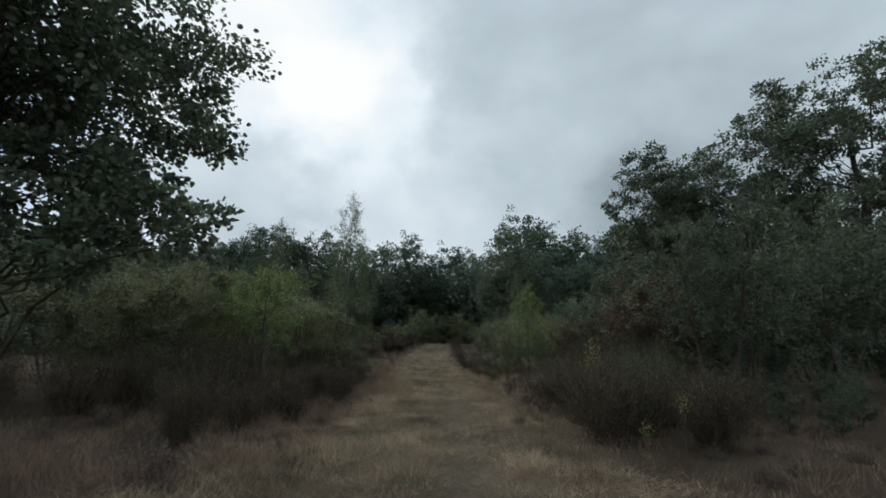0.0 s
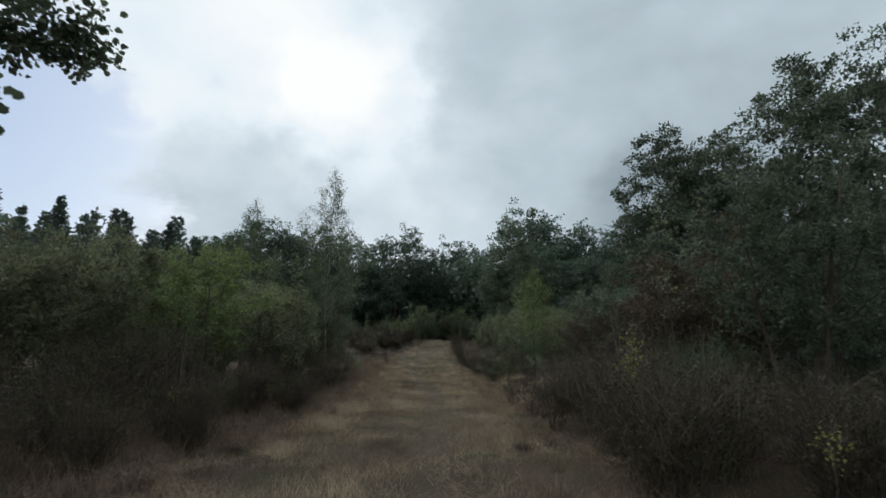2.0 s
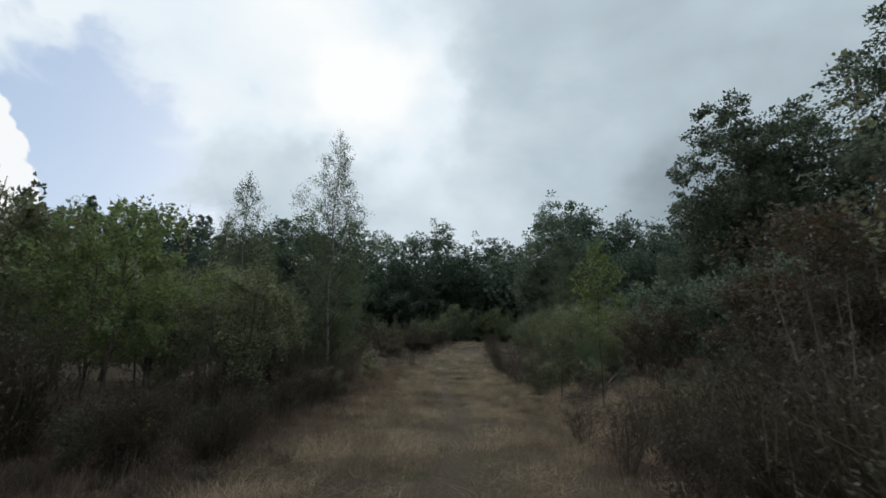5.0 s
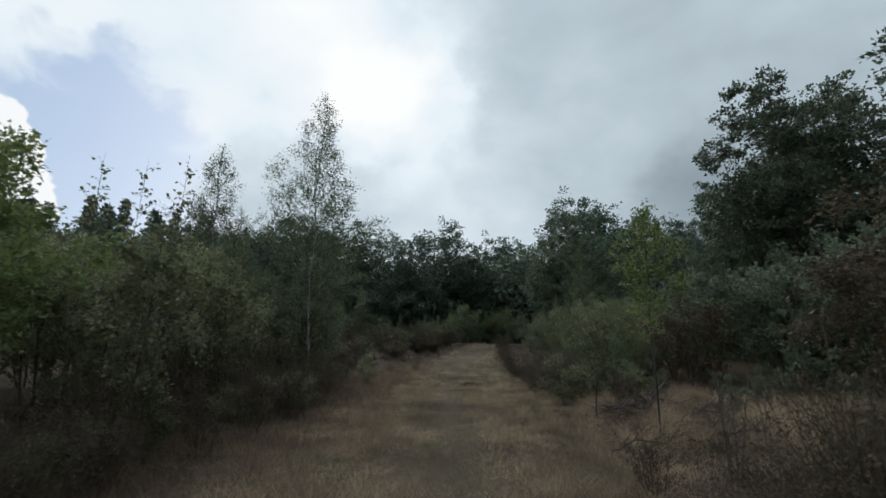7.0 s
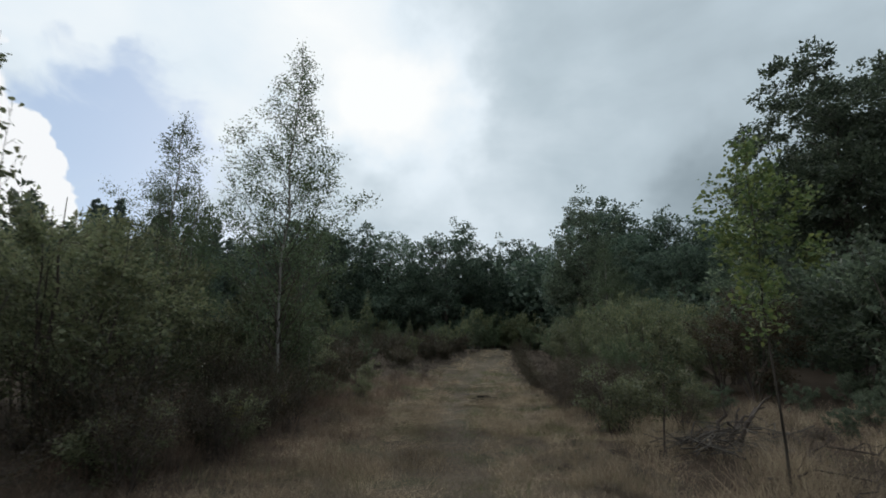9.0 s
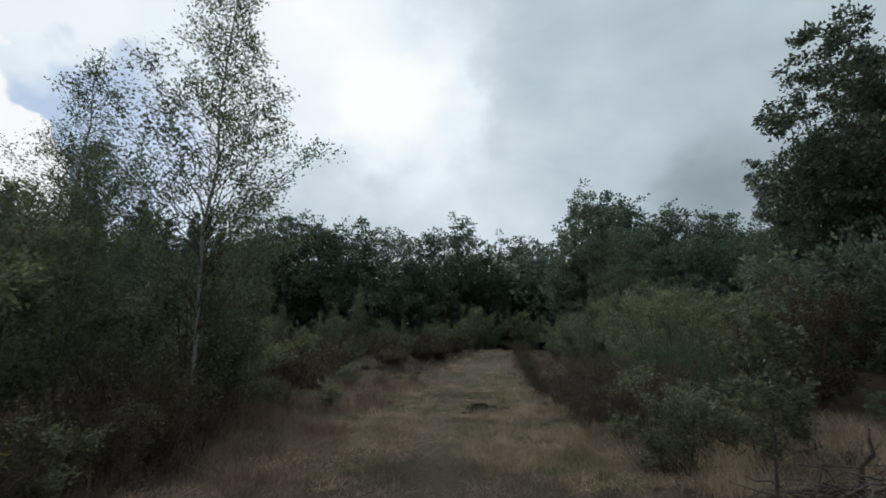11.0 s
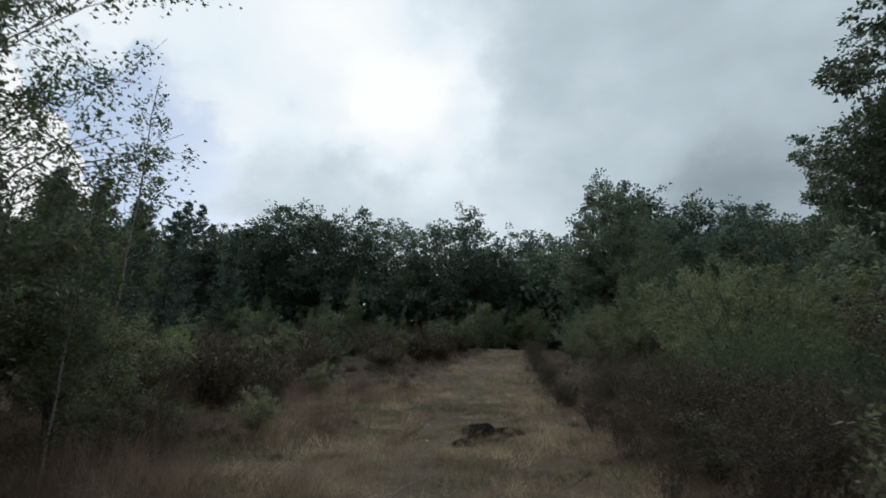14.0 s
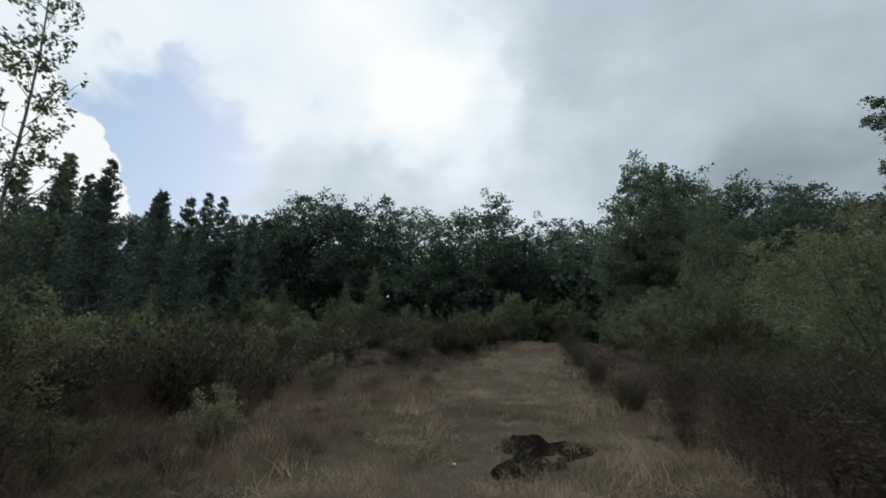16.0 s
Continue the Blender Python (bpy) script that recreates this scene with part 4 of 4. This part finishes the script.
plant(far_brooms, strew(6, 10, -11, -7, 32, 40, 1.4, 3.0, 0.8, 1.2), "dark green broom bush out on the heath", "broom bush", "broom on the heath")

heathers = [heather(111, 0.5, 0.5, 170), heather(112, 0.62, 0.5, 170), heather(113, 0.42, 0.6, 170)]
low_heath = strew(14, 40, -9.5, -2.8, 26, 40, 0.7, 1.9, 0.35, 0.7) + strew(15, 26, -3.6, -1.9, 4, 26, 0.5, 1.9, 0.3, 0.55) + strew(17, 26, -3.4, -1.7, 5, 15.5, 0.45, 1.9, 0.45, 0.75) + strew(16, 30, 1.3, 2.5, 6, 40, 0.6, 1.2, 0.3, 0.7)
heath_spots = (low_heath + strew(8, 62, -8.5, -2.9, 5.5, 32, 0.62, 2.9, 0.7, 1.3) + strew(9, 46, 2.6, 8, 4.5, 19, 0.6, 3.4, 0.5, 1.0) + strew(10, 30, 2.6, 9, 23, 38, 0.8, 2.3, 0.7, 1.3) + strew(13, 46, -16, -3.6, 38, 50, 0.8, 2.4, 0.8, 1.5))
plant(heathers, heath_spots, "low brown withered heather clump in dry grass", "heather", "heather", 0.6)


# ---- the brush pile and fallen wood ----
def brush_pile():
    rng = np.random.default_rng(120)
    pile = new("brush_pile")
    for i in range(84):
        az, ln = rng.uniform(0, 3.14), rng.uniform(0.5, 1.5)
        c = np.array([rng.normal(0, 0.42), rng.normal(0, 0.3), abs(rng.normal(0.18, 0.16)) + 0.04])
        d = np.array([math.cos(az), math.sin(az), rng.normal(0, 0.22)]) * ln / 2
        r = rng.uniform(0.005, 0.017)
        v, q = tubes([(bend(rng, c - d, c + d, 6, 0.03, 0.04), r * np.linspace(1, 0.4, 6))], 6)
        part("stick", mesh_of("stick", v, q, mat=M_DEAD, rounded=True), pile)
    for i in range(5):
        foot = np.array([0.15 + rng.normal(0, 0.12), rng.normal(0, 0.1), 0.2])
        tip = foot + np.array([rng.uniform(0.0, 0.6), rng.normal(0, 0.2), rng.uniform(0.45, 0.75)])
        v, q = tubes([(bend(rng, foot, tip, 6, 0.08, 0.06), 0.035 * np.linspace(1, 0.35, 6))], 6)
        part("stump_branch", mesh_of("stump_branch", v, q, mat=M_TWIG, rounded=True), pile)
    pile.matrix_basis = stand(4.0, 22.8, 1.0, 1.0, 0)
    return tagged(pile, "heap of dead grey brushwood and crooked branches", "brush pile")


brush_pile()


def dead_branch(seed, length, mat):
    rng = np.random.default_rng(seed)
    thing = new("fallen_branch")
    main = bend(rng, (-length / 2, 0, 0.06), (length / 2, 0, 0.3), 8, 0.02, 0.03)
    v, q = tubes([(main, 0.018 * np.linspace(1, 0.25, 8))], 6)
    part("bough", mesh_of("bough", v, q, mat=mat, rounded=True), thing)
    for i in range(9):
        p0 = main[1 + i % 6]
        p1 = p0 + np.array([rng.uniform(0.1, 0.5), rng.normal(0, 0.3), rng.uniform(-0.02, 0.4)])
        v, q = tubes([(bend(rng, p0, p1, 5, 0.03, 0.05), 0.007 * np.linspace(1, 0.3, 5))], 5)
        part("twig", mesh_of("twig", v, q, mat=mat, rounded=True), thing)
    return thing


fallen = [dead_branch(131, 1.8, M_TWIG), dead_branch(132, 1.4, M_TWIG)]
plant(fallen, [(4.5, 20.6, 1.0, 1.0, -25), (4.7, 19.8, 1.3, 1.0, 15), (5.0, 19.5, 1.1, 1.2, 60), (2.7, 16.2, 0.8, 1.0, 100), (-1.75, 6.3, 0.25, 0.6, 60), (2.1, 11.8, 0.7, 1.0, 140), (3.2, 19.0, 0.9, 1.0, 10), (-4.2, 7.6, 0.5, 0.6, 5), (5.6, 22.2, 1.1, 1.0, -20), (-3.6, 42.5, 1.0, 1.0, 8), (0.3, 33.2, 0.22, 0.5, 30), (-0.6, 34.1, 0.25, 0.5, 100), (0.1, 34.6, 0.2, 0.5, 200), (-0.3, 32.9, 0.18, 0.5, 75)], "dead fallen branch lying in the grass", "branch", "fallen branches")


# ---- the black patch on the trail ----
def peat_patch():
    rng = np.random.default_rng(140)
    rings, sides = 9, 40
    vs = [(-0.18, 33.0, float(ground_z(-0.18, 33.0)) + 0.02)]
    edge = 1 + 0.22 * np.sin(np.arange(sides) * 2 * np.pi / sides * 3 + 1) + 0.12 * np.sin(np.arange(sides) * 2 * np.pi / sides * 5) + 0.1 * np.sin(np.arange(sides) * 2 * np.pi / sides * 8 + 2) + rng.normal(0, 0.06, sides)
    for r in range(1, rings + 1):
        for s in range(sides):
            a, k = s * 2 * math.pi / sides, r / rings * edge[s]
            x, y = -0.18 + math.cos(a) * 0.68 * k, 33.0 + math.sin(a) * 1.5 * k
            vs.append((x, y, float(ground_z(x, y)) + 0.016 + rng.normal(0, 0.008) - (0.05 if r == rings else 0)))
    quads = [(1 + (r - 1) * sides + s, 1 + r * sides + s, 1 + r * sides + (s + 1) % sides, 1 + (r - 1) * sides + (s + 1) % sides) for r in range(1, rings) for s in range(sides)]
    tris = [(0, 1 + s, 1 + (s + 1) % sides) for s in range(sides)]
    ob = new("peat_patch", mesh_of("peat_patch", np.array(vs), quads, tris, M_PEAT, True))
    return tagged(ob, "bare patch of wet black peat in the grass", "peat patch")


peat_patch()


def pale_stone():
    bm = bmesh.new()
    bmesh.ops.create_icosphere(bm, subdivisions=2, radius=0.03)
    for v in bm.verts:
        v.co = Vector((v.co.x * 1.3, v.co.y, v.co.z * 0.6)) * (1 + 0.15 * noise.noise(v.co * 40))
    me = bpy.data.meshes.new("pale_stone")
    bm.to_mesh(me)
    bm.free()
    me.materials.append(bark_material("pale_flint", (0.45, 0.43, 0.40), (0.75, 0.73, 0.70), 30.0))
    ob = new("pale_stone", me)
    ob.matrix_basis = pose(-1.3, 32.2, float(ground_z(-1.3, 32.2)) + 0.03, 0, 0, 30)
    return tagged(ob, "small pale flint stone lying on the trail", "stone")


pale_stone()


# ---- grass ----
def patchy(x, y, seed, size):
    """Slow waves from 0 to 1 over the plan, for tall and short, thick and thin places."""
    r = np.random.default_rng(seed)
    total = np.zeros_like(x)
    for _ in range(6):
        a, k, p = r.uniform(0, 6.28), r.uniform(0.6, 2.2) / size, r.uniform(0, 6.28)
        total += np.sin((x * math.cos(a) + y * math.sin(a)) * k * 3 + p)
    return smooth(-2.2, 2.2, total)


def meadow(seed, name, clumps, per, x0, x1, y0, y1, height, mat, label, keep, width=0.0035, spread=0.07, wild=0.34):
    """Tussocks of thin bent blades; keep gives the share of tussocks that stand at a place."""
    rng = np.random.default_rng(seed)
    cx, cy = rng.uniform(x0, x1, clumps), rng.uniform(y0, y1, clumps)
    share = keep(cx, cy) * (((cx + 0.18) / 0.78) ** 2 + ((cy - 33.0) / 1.5) ** 2 > rng.uniform(0.0, 1.15, clumps))
    ok = rng.uniform(0, 1, clumps) < share
    cx, cy, share = cx[ok], cy[ok], share[ok]
    n = len(cx) * per
    x, y = np.repeat(cx, per) + rng.normal(0, spread, n), np.repeat(cy, per) + rng.normal(0, spread, n)
    foot = np.stack([x, y, ground_z(x, y) - 0.02], -1)
    tall = rng.uniform(0.45, 1.2, len(cx)) * (0.35 + 0.65 * share) * (0.35 + 1.15 * patchy(cx, cy, seed + 1, 1.4) ** 1.5)
    h = height * np.repeat(tall, per) * rng.uniform(0.45, 1.15, n)
    lean = np.repeat(rng.normal(0, 0.3, (len(cx), 2)), per, 0) + rng.normal(0, wild, (n, 2))
    tip = foot + np.stack([lean[:, 0] * h, lean[:, 1] * h, h], -1)
    v, q, t = ribbons(rng, foot, tip, width, 0.35, 2)
    return tagged(new(name, mesh_of(name, v, q, t, mat)), label, "grass", kind="stuff")


def off_trail(x, y):
    return np.abs(x - trail_x(y))


def by_trail(x, y):
    return np.clip(0.03 + smooth(0.15, 0.8, off_trail(x, y)), 0, 1) * (1 - 0.85 * smooth(-0.6, 1.4, beyond(x, y)))


meadow(151, "dry_grass", 25500, 9, -6.5, 3.8, 0.5, 30, 0.26, M_STRAW, "dry straw-coloured grass along the trail", lambda x, y: by_trail(x, y) * (0.12 + 0.88 * smooth(0.3, 0.75, patchy(x, y, 5, 1.3))), width=0.0021)
meadow(152, "far_dry_grass", 12000, 7, -9, 5, 30, 85, 0.34, M_STRAW, "dry straw-coloured grass on the far trail", lambda x, y: by_trail(x, y) * (0.12 + 0.88 * smooth(0.3, 0.75, patchy(x, y, 6, 1.7))), width=0.005)
meadow(153, "green_grass", 9750, 8, -9, 8, 1.5, 50, 0.24, M_GREEN, "tufts of green and fading grass on the verge", lambda x, y: 0.9 * smooth(0.45, 0.8, patchy(x, y, 7, 1.6)), width=0.0024)
meadow(154, "purple_grass", 14300, 8, -10, 13, 1.5, 42, 0.36, M_RED, "withered reddish brown grass off the trail", lambda x, y: (smooth(-0.8, 0.6, beyond(x, y)) * 0.85 + 0.08) * (0.3 + 0.7 * patchy(x, y, 8, 2.0)), width=0.0026)
meadow(156, "rough_grass", 5460, 9, -10, -2.2, 25, 42, 0.55, M_RED, "tall rough reddish grass on the open heath", lambda x, y: smooth(1.2, 2.4, off_trail(x, y)) * (0.25 + 0.75 * patchy(x, y, 12, 1.8)), width=0.0028)
meadow(157, "rough_verge_grass", 7279, 9, -4.2, 3.6, 2, 42, 0.30, M_RED, "withered reddish grass along the edge of the trail", lambda x, y: smooth(-0.7, 0.2, beyond(x, y)) * (1 - smooth(0.8, 1.8, beyond(x, y))) * (0.3 + 0.7 * patchy(x, y, 13, 1.3)), width=0.0024)
meadow(158, "low_herbs", 5000, 7, -9, 3, 24, 48, 0.16, M_GREEN, "low green herbs and moss in the dry grass", lambda x, y: smooth(0.5, 0.75, patchy(x, y, 14, 2.2)), width=0.008, wild=0.8)
meadow(159, "heath_cover", 7500, 7, -24, 7, 38, 72, 0.42, M_HEATH, "brown cover of withered heather on the open heath", lambda x, y: smooth(-0.8, 0.8, beyond(x, y)) * (0.35 + 0.65 * patchy(x, y, 15, 2.5)), width=0.011, spread=0.16, wild=0.5)
meadow(155, "trampled_grass", 25500, 7, -3.5, 3.2, 0.5, 42, 0.12, M_STRAW, "flattened straw on the trodden trail", lambda x, y: (0.5 + 0.5 * patchy(x, y, 9, 0.9)) * (0.55 + 0.45 * smooth(0.1, 0.5, off_trail(x, y))), wild=1.6, spread=0.1, width=0.0022)
meadow(160, "clearing_grass", 9000, 8, 2.4, 11.5, 15.5, 30, 0.41, M_STRAW, "pale dry grass in the clearing beside the trail", lambda x, y: (0.35 + 0.65 * patchy(x, y, 17, 1.8)), spread=0.1, width=0.0028)
meadow(161, "soft_verge_grass", 5880, 9, -5.6, -1.4, 3, 27, 0.42, M_RED, "soft reddish tufts of grass where the trail meets the bushes", lambda x, y: smooth(-1.3, -0.2, beyond(x, y)) * (0.3 + 0.7 * patchy(x, y, 18, 1.2)), spread=0.09, width=0.0022)
meadow(162, "soft_trail_grass", 17100, 8, -2.8, 2.4, 1, 34, 0.22, M_STRAW, "thin soft grass grown over the trail", lambda x, y: (0.25 + 0.75 * patchy(x, y, 19, 1.1)) * (0.25 + 0.75 * smooth(0.2, 0.6, off_trail(x, y))), spread=0.12, wild=0.6, width=0.0019)
